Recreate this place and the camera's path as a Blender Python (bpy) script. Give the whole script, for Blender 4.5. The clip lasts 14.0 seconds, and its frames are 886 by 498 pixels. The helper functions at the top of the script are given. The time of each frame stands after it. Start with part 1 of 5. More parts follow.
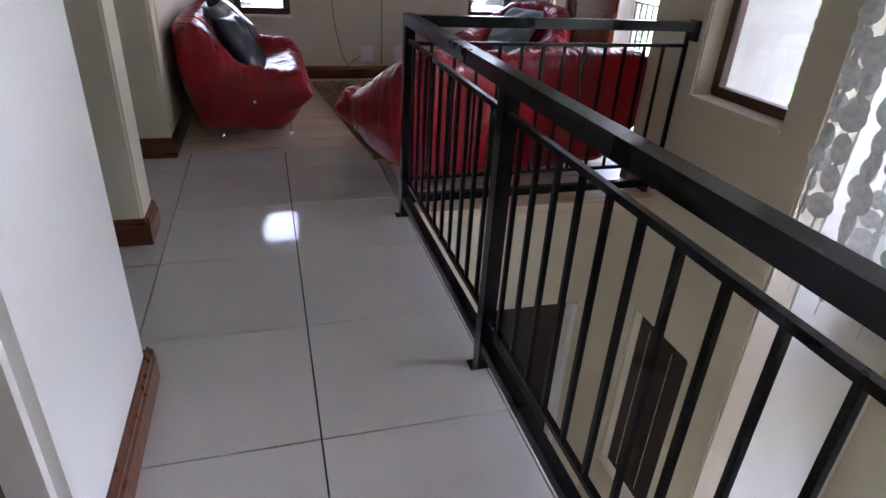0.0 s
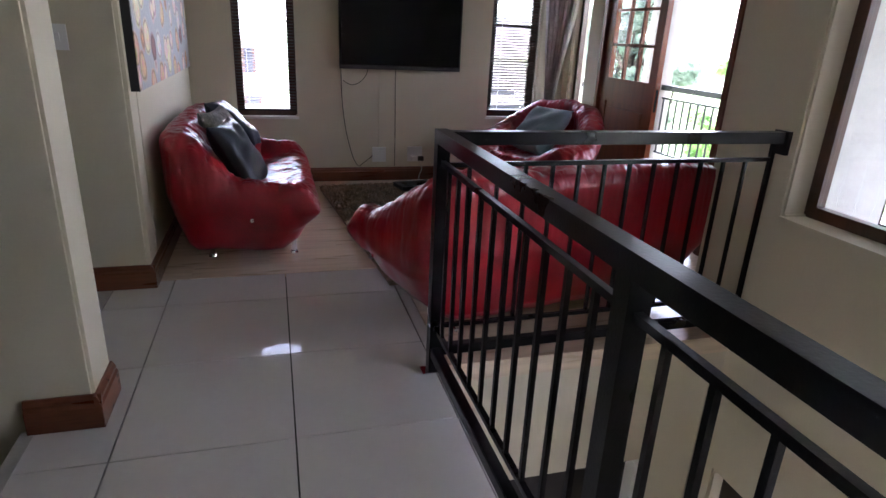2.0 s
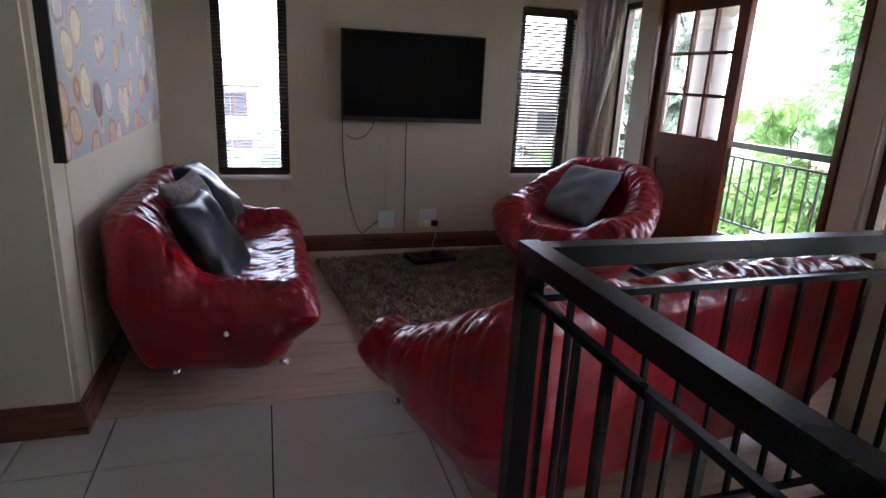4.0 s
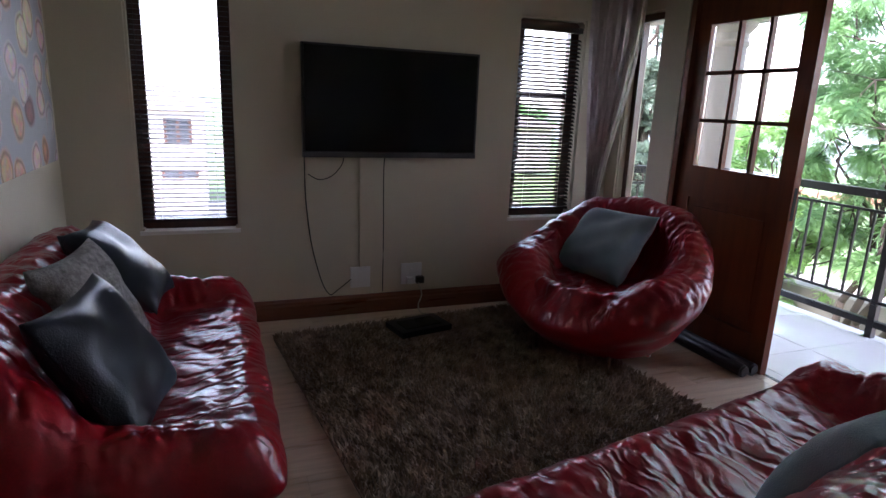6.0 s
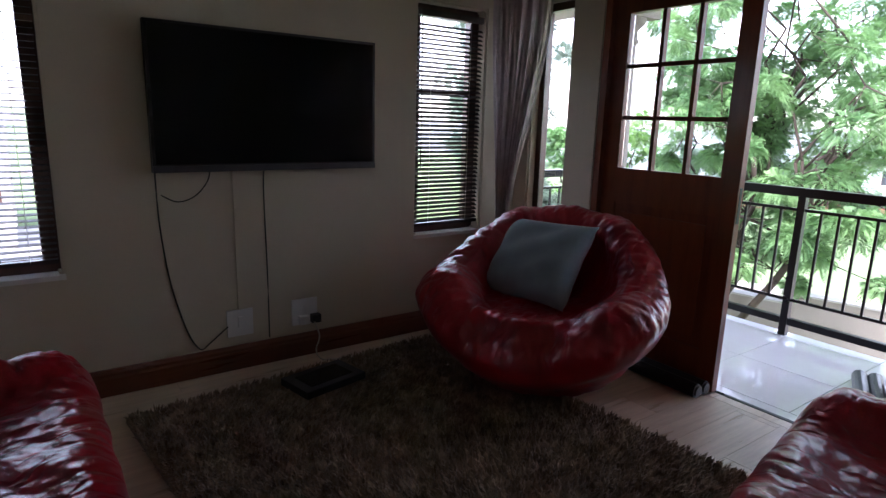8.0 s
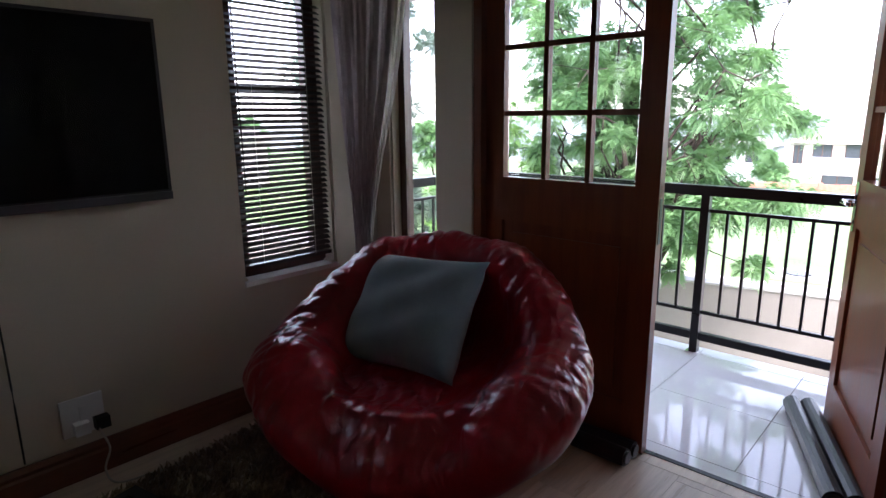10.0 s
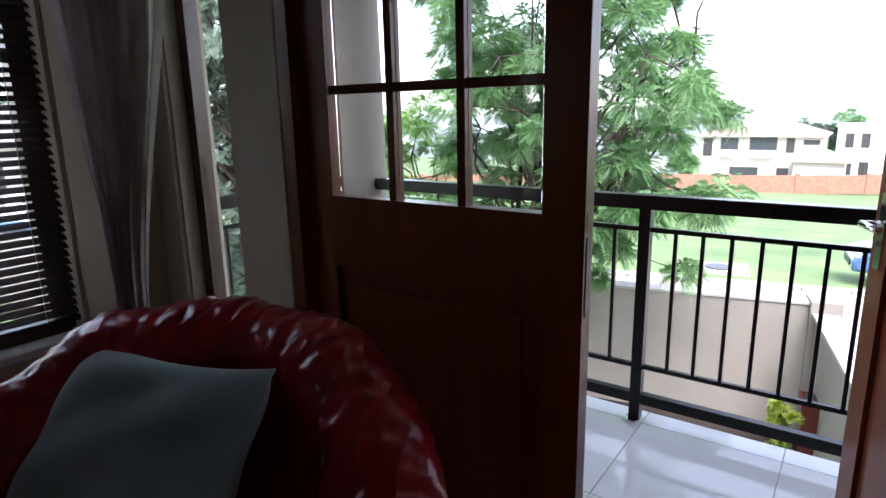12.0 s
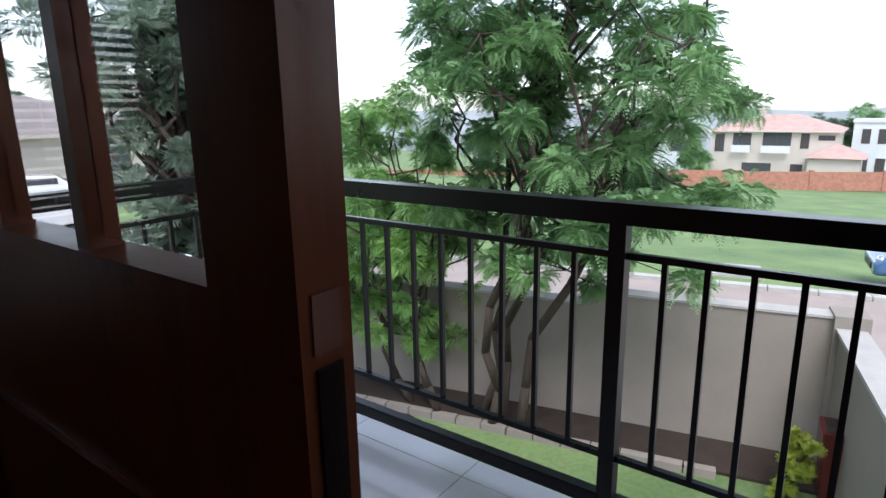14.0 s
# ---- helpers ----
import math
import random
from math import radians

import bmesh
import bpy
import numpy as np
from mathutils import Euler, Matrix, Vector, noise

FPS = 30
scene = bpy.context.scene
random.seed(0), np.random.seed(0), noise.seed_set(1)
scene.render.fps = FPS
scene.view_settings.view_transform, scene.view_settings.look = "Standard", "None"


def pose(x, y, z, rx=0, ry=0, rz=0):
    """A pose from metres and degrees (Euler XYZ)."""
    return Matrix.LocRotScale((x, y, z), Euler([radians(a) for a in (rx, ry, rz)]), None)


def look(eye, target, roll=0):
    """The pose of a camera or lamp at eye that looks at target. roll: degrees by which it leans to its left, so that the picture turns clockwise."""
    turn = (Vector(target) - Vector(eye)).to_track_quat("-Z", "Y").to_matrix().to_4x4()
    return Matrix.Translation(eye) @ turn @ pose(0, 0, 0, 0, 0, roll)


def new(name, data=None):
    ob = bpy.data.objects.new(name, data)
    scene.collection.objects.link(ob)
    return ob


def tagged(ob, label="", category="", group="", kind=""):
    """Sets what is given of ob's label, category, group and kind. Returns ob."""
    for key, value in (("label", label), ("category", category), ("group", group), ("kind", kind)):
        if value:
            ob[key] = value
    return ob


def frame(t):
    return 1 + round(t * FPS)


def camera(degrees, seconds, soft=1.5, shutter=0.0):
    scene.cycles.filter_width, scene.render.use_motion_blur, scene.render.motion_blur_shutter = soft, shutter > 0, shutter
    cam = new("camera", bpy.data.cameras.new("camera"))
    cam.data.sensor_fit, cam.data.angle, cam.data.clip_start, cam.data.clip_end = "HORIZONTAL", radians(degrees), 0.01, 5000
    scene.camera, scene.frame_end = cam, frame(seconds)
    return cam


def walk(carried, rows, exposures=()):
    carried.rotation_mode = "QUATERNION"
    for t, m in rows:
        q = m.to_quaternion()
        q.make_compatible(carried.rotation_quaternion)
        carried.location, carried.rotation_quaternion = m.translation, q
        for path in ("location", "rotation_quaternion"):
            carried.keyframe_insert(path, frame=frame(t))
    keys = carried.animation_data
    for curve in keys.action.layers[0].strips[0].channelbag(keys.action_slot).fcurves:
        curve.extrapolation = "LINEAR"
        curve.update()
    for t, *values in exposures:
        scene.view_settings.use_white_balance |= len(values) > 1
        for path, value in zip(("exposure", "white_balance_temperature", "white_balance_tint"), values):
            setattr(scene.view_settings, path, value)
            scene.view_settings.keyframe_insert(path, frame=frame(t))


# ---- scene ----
cam = camera(73.6, 14.0)
PATH = [
    (0, (1.237, 1.435, 1.350), (1.758, 3.128, 0.423), 3.4),
    (0.5, (1.257, 1.602, 1.374), (1.783, 3.332, 0.520), 3.2),
    (1, (1.283, 1.748, 1.373), (1.806, 3.510, 0.587), 2.8),
    (1.5, (1.289, 1.974, 1.378), (1.813, 3.759, 0.645), 2.7),
    (2, (1.288, 2.170, 1.370), (1.814, 3.973, 0.688), 2.7),
    (2.5, (1.319, 2.409, 1.378), (1.843, 4.229, 0.736), 2.6),
    (3, (1.329, 2.639, 1.379), (1.859, 4.468, 0.768), 2.7),
    (3.5, (1.334, 2.879, 1.389), (1.864, 4.719, 0.811), 2.7),
    (3.7, (1.320, 2.983, 1.387), (1.861, 4.822, 0.818), 2.7),
    (5.8, (1.364, 4.023, 1.36), (2.051, 5.84, 0.886), 2.8),
    (6, (1.376, 4.103, 1.376), (2.086, 5.917, 0.902), 2.4),
    (6.5, (1.407, 4.296, 1.352), (2.175, 6.083, 0.885), 2.3),
    (7, (1.382, 4.485, 1.326), (2.258, 6.225, 0.875), 2.2),
    (7.5, (1.369, 4.64, 1.304), (2.375, 6.313, 0.87), 1.9),
    (8, (1.39, 4.814, 1.309), (2.528, 6.402, 0.883), 1.7),
    (8.2, (1.428, 4.866, 1.319), (2.613, 6.421, 0.898), 1.5),
    (9.25, (1.60, 5.26, 1.323), (2.985, 6.665, 0.893), 0.3),
    (10.3, (2.175, 5.452, 1.342), (3.658, 6.721, 0.905), -0.8),
    (10.5, (2.266, 5.498, 1.336), (3.786, 6.723, 0.9), -0.9),
    (11, (2.511, 5.636, 1.323), (4.084, 6.79, 0.884), -1.2),
    (11.5, (2.754, 5.736, 1.31), (4.342, 6.869, 0.865), -1.2),
    (12, (3.011, 5.822, 1.286), (4.597, 6.956, 0.839), -1.1),
    (12.5, (3.258, 5.899, 1.269), (4.841, 7.036, 0.821), -1.0),
    (13, (3.474, 5.955, 1.25), (5.055, 7.095, 0.803), -1.1),
    (13.5, (3.706, 5.979, 1.234), (5.281, 7.126, 0.783), -1.1),
    (14, (3.898, 5.993, 1.197), (5.462, 7.149, 0.733), -0.9),
]
EXPOSURES = [(0, 4.5, 6000, 25), (3.0, 4.35, 6050, 24), (6.0, 3.6, 6000, 23), (8.0, 3.2, 6000, 23), (11.0, 2.85, 6050, 20), (12.5, 2.1, 6050, 16), (14.0, 1.32, 6050, 13)]
walk(cam, [(t, look(eye, target, roll)) for t, eye, target, roll in PATH], EXPOSURES)

# ---- world, sun and large lights ----
world = bpy.data.worlds.new("overcast_sky")
scene.world = world
world.use_nodes = True
wn, wl = world.node_tree.nodes, world.node_tree.links
sky = wn.new("ShaderNodeTexSky")
sky.sky_type = "NISHITA"
sky.sun_disc = False
sky.sun_elevation, sky.sun_rotation = radians(58), radians(235)
sky.air_density, sky.dust_density = 1.0, 1.0
pale = wn.new("ShaderNodeHueSaturation")
pale.inputs["Saturation"].default_value = 0.5
wl.new(sky.outputs[0], pale.inputs["Color"])
wl.new(pale.outputs[0], wn["Background"].inputs[0])
wn["Background"].inputs[1].default_value = 0.15
sun_data = bpy.data.lights.new("sun", "SUN")
sun_data.energy, sun_data.angle, sun_data.color = 1.5, radians(35), (1.0, 0.97, 0.92)
sun = new("sun", sun_data)
sun.matrix_world = look((-14, -8, 45), (10, 9, 0))


def window_light(name, x, y, z, target, width, height, power):
    """Sky light that comes in through a window opening which the walk never looks into."""
    data = bpy.data.lights.new(name, "AREA")
    data.shape, data.size, data.size_y, data.energy, data.color = "RECTANGLE", width, height, power, (0.92, 0.97, 1.0)
    ob = new(name, data)
    ob.matrix_world = look((x, y, z), target)
    return ob


# ---- materials ----
def mat(name, colour, rough=0.6, metal=0.0, vary=0.12, scale=6.0, fine=60.0, bump=0.15, coat=0.0, spec=0.5, stretch=(1, 1, 1), second=None, random_amount=0.0, sheen=0.0, emit=0.0):
    """A procedural surface: two scales of colour variation, fine relief, roughness variation."""
    m = bpy.data.materials.new(name)
    m.use_nodes = True
    n, l = m.node_tree.nodes, m.node_tree.links
    b = n["Principled BSDF"]
    tc, mp = n.new("ShaderNodeTexCoord"), n.new("ShaderNodeMapping")
    mp.inputs["Scale"].default_value = stretch
    l.new(tc.outputs["Object"], mp.inputs[0])
    n1, n2 = n.new("ShaderNodeTexNoise"), n.new("ShaderNodeTexNoise")
    for t, s, d in ((n1, scale, 4), (n2, fine, 3)):
        t.inputs["Scale"].default_value, t.inputs["Detail"].default_value = s, d
        l.new(mp.outputs[0], t.inputs["Vector"])
    add = n.new("ShaderNodeMath")
    add.operation = "MULTIPLY_ADD"
    add.inputs[1].default_value = 0.45
    l.new(n2.outputs["Fac"], add.inputs[0])
    l.new(n1.outputs["Fac"], add.inputs[2])
    last = add.outputs[0]
    if random_amount:
        info, mul = n.new("ShaderNodeObjectInfo"), n.new("ShaderNodeMath")
        mul.operation = "MULTIPLY_ADD"
        mul.inputs[1].default_value = random_amount
        l.new(info.outputs["Random"], mul.inputs[0])
        l.new(last, mul.inputs[2])
        last = mul.outputs[0]
    ramp = n.new("ShaderNodeValToRGB")
    ramp.color_ramp.elements[0].position, ramp.color_ramp.elements[1].position = 0.42, 1.0
    other = second or tuple(min(1.0, c * (1 + vary)) for c in colour)
    ramp.color_ramp.elements[0].color = (*[c * (1 - vary) for c in colour], 1)
    ramp.color_ramp.elements[1].color = (*other, 1)
    l.new(last, ramp.inputs[0])
    l.new(ramp.outputs[0], b.inputs["Base Color"])
    rr = n.new("ShaderNodeMapRange")
    rr.inputs["To Min"].default_value, rr.inputs["To Max"].default_value = max(0.02, rough * 0.85), min(1, rough * 1.2)
    l.new(n1.outputs["Fac"], rr.inputs[0])
    l.new(rr.outputs[0], b.inputs["Roughness"])
    b.inputs["Metallic"].default_value = metal
    b.inputs["Coat Weight"].default_value = coat
    b.inputs["Specular IOR Level"].default_value = spec
    b.inputs["Sheen Weight"].default_value = sheen
    if bump:
        bp = n.new("ShaderNodeBump")
        bp.inputs["Strength"].default_value, bp.inputs["Distance"].default_value = bump, 0.004
        l.new(n2.outputs["Fac"], bp.inputs["Height"])
        l.new(bp.outputs[0], b.inputs["Normal"])
    return m


def leather_mat(name, colour, dark):
    """Glossy creased leather: fine grain and stretched wrinkles."""
    m = mat(name, colour, 0.30, vary=0.25, scale=5, fine=160, bump=0.0, coat=0.28, spec=0.5, second=dark)
    n, l = m.node_tree.nodes, m.node_tree.links
    b = n["Principled BSDF"]
    b.inputs["Coat Roughness"].default_value = 0.17
    tc = n.new("ShaderNodeTexCoord")
    warp, bend = n.new("ShaderNodeTexNoise"), n.new("ShaderNodeVectorMath")
    warp.inputs["Scale"].default_value, warp.inputs["Detail"].default_value = 5.0, 3
    bend.operation = "MULTIPLY_ADD"
    bend.inputs[1].default_value = (0.16, 0.16, 0.16)
    l.new(tc.outputs["Object"], warp.inputs["Vector"])
    l.new(warp.outputs["Color"], bend.inputs[0])
    l.new(tc.outputs["Object"], bend.inputs[2])
    mp = n.new("ShaderNodeMapping")
    mp.inputs["Scale"].default_value = (1.7, 0.6, 0.6)
    l.new(bend.outputs[0], mp.inputs[0])
    wr = n.new("ShaderNodeTexVoronoi")
    wr.feature = "DISTANCE_TO_EDGE"
    wr.inputs["Scale"].default_value = 8.5
    l.new(mp.outputs[0], wr.inputs["Vector"])
    puff = n.new("ShaderNodeMapRange")
    puff.interpolation_type = "SMOOTHSTEP"
    puff.inputs["From Max"].default_value = 0.24
    l.new(wr.outputs["Distance"], puff.inputs[0])
    geo, axes, facing, tall = n.new("ShaderNodeNewGeometry"), n.new("ShaderNodeSeparateXYZ"), n.new("ShaderNodeMapRange"), n.new("ShaderNodeMath")
    l.new(geo.outputs["Normal"], axes.inputs[0])
    facing.inputs["From Min"].default_value, facing.inputs["From Max"].default_value = 0.0, 0.4
    l.new(axes.outputs["Z"], facing.inputs[0])
    tall.operation = "MULTIPLY"
    l.new(puff.outputs[0], tall.inputs[0])
    l.new(facing.outputs[0], tall.inputs[1])
    gr = n.new("ShaderNodeTexVoronoi")
    gr.inputs["Scale"].default_value = 260
    l.new(tc.outputs["Object"], gr.inputs["Vector"])
    b1, b2 = n.new("ShaderNodeBump"), n.new("ShaderNodeBump")
    b1.inputs["Strength"].default_value, b1.inputs["Distance"].default_value = 0.45, 0.009
    b2.inputs["Strength"].default_value, b2.inputs["Distance"].default_value = 0.10, 0.001
    l.new(tall.outputs[0], b1.inputs["Height"])
    l.new(gr.outputs["Distance"], b2.inputs["Height"])
    l.new(b1.outputs[0], b2.inputs["Normal"])
    l.new(b2.outputs[0], b.inputs["Normal"])
    l.new(b2.outputs[0], b.inputs["Coat Normal"])
    return m


def wood_mat(name, colour, dark, rough=0.3, axis=2, coat=0.3):
    st = [9, 9, 9]
    st[axis] = 0.7
    return mat(name, colour, rough, vary=0.25, scale=3, fine=14, bump=0.06, coat=coat, stretch=tuple(st), second=dark, random_amount=0.2)


def glass_mat(name, tint=(1, 1, 1)):
    m = bpy.data.materials.new(name)
    m.use_nodes = True
    b = m.node_tree.nodes["Principled BSDF"]
    b.inputs["Base Color"].default_value = (*tint, 1)
    b.inputs["Transmission Weight"].default_value, b.inputs["Roughness"].default_value, b.inputs["IOR"].default_value = 1.0, 0.0, 1.3
    return m


def leaf_mat(name, colour, second):
    """A leaf that lets some light through."""
    m = mat(name, colour, 0.5, vary=0.35, scale=1.6, fine=20, bump=0, second=second)
    n, l = m.node_tree.nodes, m.node_tree.links
    tr, mx = n.new("ShaderNodeBsdfTranslucent"), n.new("ShaderNodeMixShader")
    ramp = [k for k in n if k.type == "VALTORGB"][0]
    l.new(ramp.outputs[0], tr.inputs[0])
    mx.inputs[0].default_value = 0.4
    l.new(n["Principled BSDF"].outputs[0], mx.inputs[1])
    l.new(tr.outputs[0], mx.inputs[2])
    l.new(mx.outputs[0], n["Material Output"].inputs[0])
    return m


CREAM = mat("cream_wall_paint", (0.60, 0.54, 0.41), 0.7, vary=0.04, scale=2.5, fine=90, bump=0.12)
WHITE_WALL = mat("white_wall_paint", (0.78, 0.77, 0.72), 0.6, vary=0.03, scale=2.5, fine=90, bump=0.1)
CEIL = mat("white_ceiling_paint", (0.78, 0.76, 0.7), 0.8, vary=0.03)
TILE = mat("polished_porcelain", (0.62, 0.59, 0.57), 0.07, vary=0.04, scale=3, fine=30, bump=0.0, coat=0.4, random_amount=0.06)
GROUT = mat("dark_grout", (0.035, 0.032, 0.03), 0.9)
BAL_TILE = mat("white_balcony_porcelain", (0.72, 0.72, 0.72), 0.06, vary=0.04, scale=3, fine=30, bump=0.0, coat=0.4, random_amount=0.06)
LAMINATE = wood_mat("pale_laminate", (0.62, 0.48, 0.34), (0.70, 0.57, 0.42), 0.28, axis=0, coat=0.2)
SKIRT = wood_mat("varnished_skirting", (0.078, 0.022, 0.010), (0.15, 0.044, 0.018), 0.28, axis=0)
DOOR_WOOD = wood_mat("meranti_door", (0.13, 0.031, 0.012), (0.185, 0.048, 0.018), 0.32, axis=2, coat=0.1)
DOOR_WOOD.node_tree.nodes["Principled BSDF"].inputs["Specular IOR Level"].default_value = 0.28
FRAME_WOOD = wood_mat("dark_window_frame", (0.055, 0.02, 0.012), (0.09, 0.035, 0.02), 0.35, axis=2)
IRON = mat("black_painted_steel", (0.004, 0.004, 0.005), 0.28, vary=0.2, fine=120, bump=0.10, spec=0.28)
LEATHER = leather_mat("red_leather", (0.26, 0.004, 0.011), (0.42, 0.009, 0.020))
CHROME = mat("chrome", (0.7, 0.7, 0.72), 0.12, metal=1.0, bump=0)
RUG = mat("brown_shag", (0.18, 0.12, 0.074), 0.95, vary=0.5, scale=14, fine=200, second=(0.48, 0.35, 0.235), bump=0, sheen=0.3)
CHARCOAL = mat("charcoal_satin", (0.012, 0.015, 0.024), 0.36, vary=0.35, scale=9, fine=220, bump=0.4)
TEXTURED = mat("grey_textured_cloth", (0.22, 0.20, 0.19), 0.95, vary=0.5, scale=45, fine=160, bump=1.0, second=(0.42, 0.39, 0.37))
BLUEGREY = mat("blue_grey_velvet", (0.20, 0.285, 0.325), 0.85, vary=0.18, scale=8, fine=260, bump=0.4, sheen=0.5)
TV_BLACK = mat("screen_black", (0.004, 0.004, 0.005), 0.15, vary=0.1, bump=0, spec=0.2)
TV_CASE = mat("black_plastic", (0.012, 0.012, 0.013), 0.4, bump=0.05)
WHITE_PLASTIC = mat("white_plastic", (0.75, 0.75, 0.73), 0.35, vary=0.03, bump=0)
CABLE = mat("black_cable", (0.02, 0.02, 0.02), 0.5, bump=0)
CABLE_W = mat("pale_cable", (0.5, 0.47, 0.4), 0.5, bump=0)
BLIND = mat("dark_wood_slat", (0.034, 0.020, 0.015), 0.4, vary=0.2, stretch=(1, 12, 12))
GLASS = glass_mat("clear_glass")
SILK = leaf_mat("silver_mauve_curtain", (0.56, 0.43, 0.45), (0.68, 0.62, 0.63))
LINING = leaf_mat("cream_curtain_lining", (0.66, 0.62, 0.54), (0.74, 0.70, 0.62))
SILK.node_tree.nodes["Principled BSDF"].inputs["Metallic"].default_value = 0.2
for cloth in (SILK, LINING):
    [k for k in cloth.node_tree.nodes if k.type == "MIX_SHADER"][0].inputs[0].default_value = 0.62
PLASTER = mat("warm_grey_plaster", (0.25, 0.22, 0.19), 0.85, vary=0.1, scale=2, fine=50, bump=0.3)
COPING = mat("concrete_coping", (0.38, 0.365, 0.34), 0.85, vary=0.12, scale=5, fine=60, bump=0.3)
GRASS = mat("grass_ground", (0.105, 0.19, 0.065), 0.95, vary=0.4, scale=0.5, fine=14, bump=0.6, second=(0.19, 0.27, 0.10))
ROAD = mat("pale_asphalt", (0.30, 0.25, 0.22), 0.9, vary=0.12, scale=1.2, fine=50, bump=0.3)
SOIL = mat("dark_soil", (0.032, 0.021, 0.015), 0.95, vary=0.4, scale=6, fine=40, bump=0.8)
BRICK = mat("red_brick_far", (0.33, 0.15, 0.10), 0.9, vary=0.3, scale=3, fine=12, bump=0.4)
LEAF = leaf_mat("feathery_leaf", (0.14, 0.305, 0.135), (0.28, 0.46, 0.185))
LEAF_BRIGHT = leaf_mat("bright_leaf", (0.16, 0.37, 0.11), (0.33, 0.54, 0.16))
LEAF_DARK = leaf_mat("dark_leaf", (0.12, 0.19, 0.125), (0.30, 0.38, 0.29))
LEAF_LIME = leaf_mat("lime_leaf", (0.36, 0.46, 0.06), (0.5, 0.58, 0.10))
BARK = mat("brown_bark", (0.055, 0.039, 0.029), 0.9, vary=0.35, scale=8, fine=40, bump=0.8, stretch=(3, 3, 0.6))
HOUSE_WALL = mat("cream_house_render", (0.52, 0.46, 0.40), 0.85, vary=0.06, scale=0.6, fine=8)
HOUSE_WHITE = mat("white_house_render", (0.55, 0.57, 0.58), 0.85, vary=0.06, scale=0.6, fine=8)
ROOF_RED = mat("terracotta_roof", (0.42, 0.28, 0.24), 0.8, vary=0.18, scale=1.0, fine=9, bump=0.5)
ROOF_GREY = mat("grey_roof", (0.22, 0.19, 0.18), 0.8, vary=0.2, scale=1.0, fine=9, bump=0.5)
DARK_GLASS = mat("dark_window_glass", (0.06, 0.065, 0.075), 0.08, bump=0)
CAR_BLUE = mat("blue_car_paint", (0.05, 0.12, 0.25), 0.2, vary=0.06, coat=0.8, bump=0)
CAR_WHITE = mat("white_car_paint", (0.7, 0.7, 0.7), 0.2, vary=0.04, coat=0.8, bump=0)
RUBBER = mat("black_rubber", (0.02, 0.02, 0.02), 0.8, bump=0.1)
SHELL = leaf_mat("capiz_shell", (0.76, 0.75, 0.72), (0.84, 0.84, 0.82))
[k for k in SHELL.node_tree.nodes if k.type == "MIX_SHADER"][0].inputs[0].default_value = 0.7
VINYL = mat("black_vinyl", (0.015, 0.016, 0.018), 0.33, vary=0.3, scale=14, fine=120, bump=0.3)
POT = mat("oxblood_pot", (0.10, 0.018, 0.015), 0.35, vary=0.2)


# ---- builders ----
def part(name, bm, material, parent=None, label="", smooth=False, bevel=0.0):
    if bevel:
        bmesh.ops.bevel(bm, geom=[e for e in bm.edges if len(e.link_faces) == 2 and e.calc_face_angle() > 0.6], offset=bevel, segments=2, affect="EDGES", clamp_overlap=True)
    me = bpy.data.meshes.new(name)
    bmesh.ops.recalc_face_normals(bm, faces=bm.faces)
    bm.to_mesh(me)
    bm.free()
    me.materials.append(material)
    if smooth:
        me.polygons.foreach_set("use_smooth", [True] * len(me.polygons))
    ob = new(name, me)
    ob.parent = parent
    if label:
        tagged(ob, label)
    return ob


def mesh_part(name, verts, faces, material, parent=None, label="", smooth=False):
    me = bpy.data.meshes.new(name)
    me.from_pydata(verts, [], faces)
    me.materials.append(material)
    if smooth:
        me.polygons.foreach_set("use_smooth", [True] * len(me.polygons))
    ob = new(name, me)
    ob.parent = parent
    if label:
        tagged(ob, label)
    return ob


def shared(name, src, parent, m):
    """Another object on the same mesh."""
    ob = new(name, src.data)
    ob.parent = parent
    ob.matrix_basis = m
    return ob


def thing(name, label, category, x=0, y=0, z=0, rz=0, group="", kind=""):
    ob = new(name)
    ob.empty_display_size = 0.1
    ob.matrix_world = pose(x, y, z, 0, 0, rz)
    return tagged(ob, label, category, group, kind)


def box(bm, x0, y0, z0, x1, y1, z1, m=None):
    vs = [bm.verts.new((x, y, z)) for x in (x0, x1) for y in (y0, y1) for z in (z0, z1)]
    for f in ((0, 1, 3, 2), (4, 6, 7, 5), (0, 4, 5, 1), (2, 3, 7, 6), (0, 2, 6, 4), (1, 5, 7, 3)):
        bm.faces.new([vs[i] for i in f])
    if m is not None:
        bmesh.ops.transform(bm, matrix=m, verts=vs)
    return bm


def bx(*a, m=None):
    return box(bmesh.new(), *a, m=m)


def rod(bm, p, q, r0, r1=None, seg=10):
    """A tapered rod from p to q."""
    p, q = Vector(p), Vector(q)
    d = q - p
    m = Matrix.Translation((p + q) / 2) @ d.to_track_quat("Z", "Y").to_matrix().to_4x4()
    bmesh.ops.create_cone(bm, cap_ends=True, segments=seg, radius1=r0, radius2=r0 if r1 is None else r1, depth=d.length, matrix=m)
    return bm


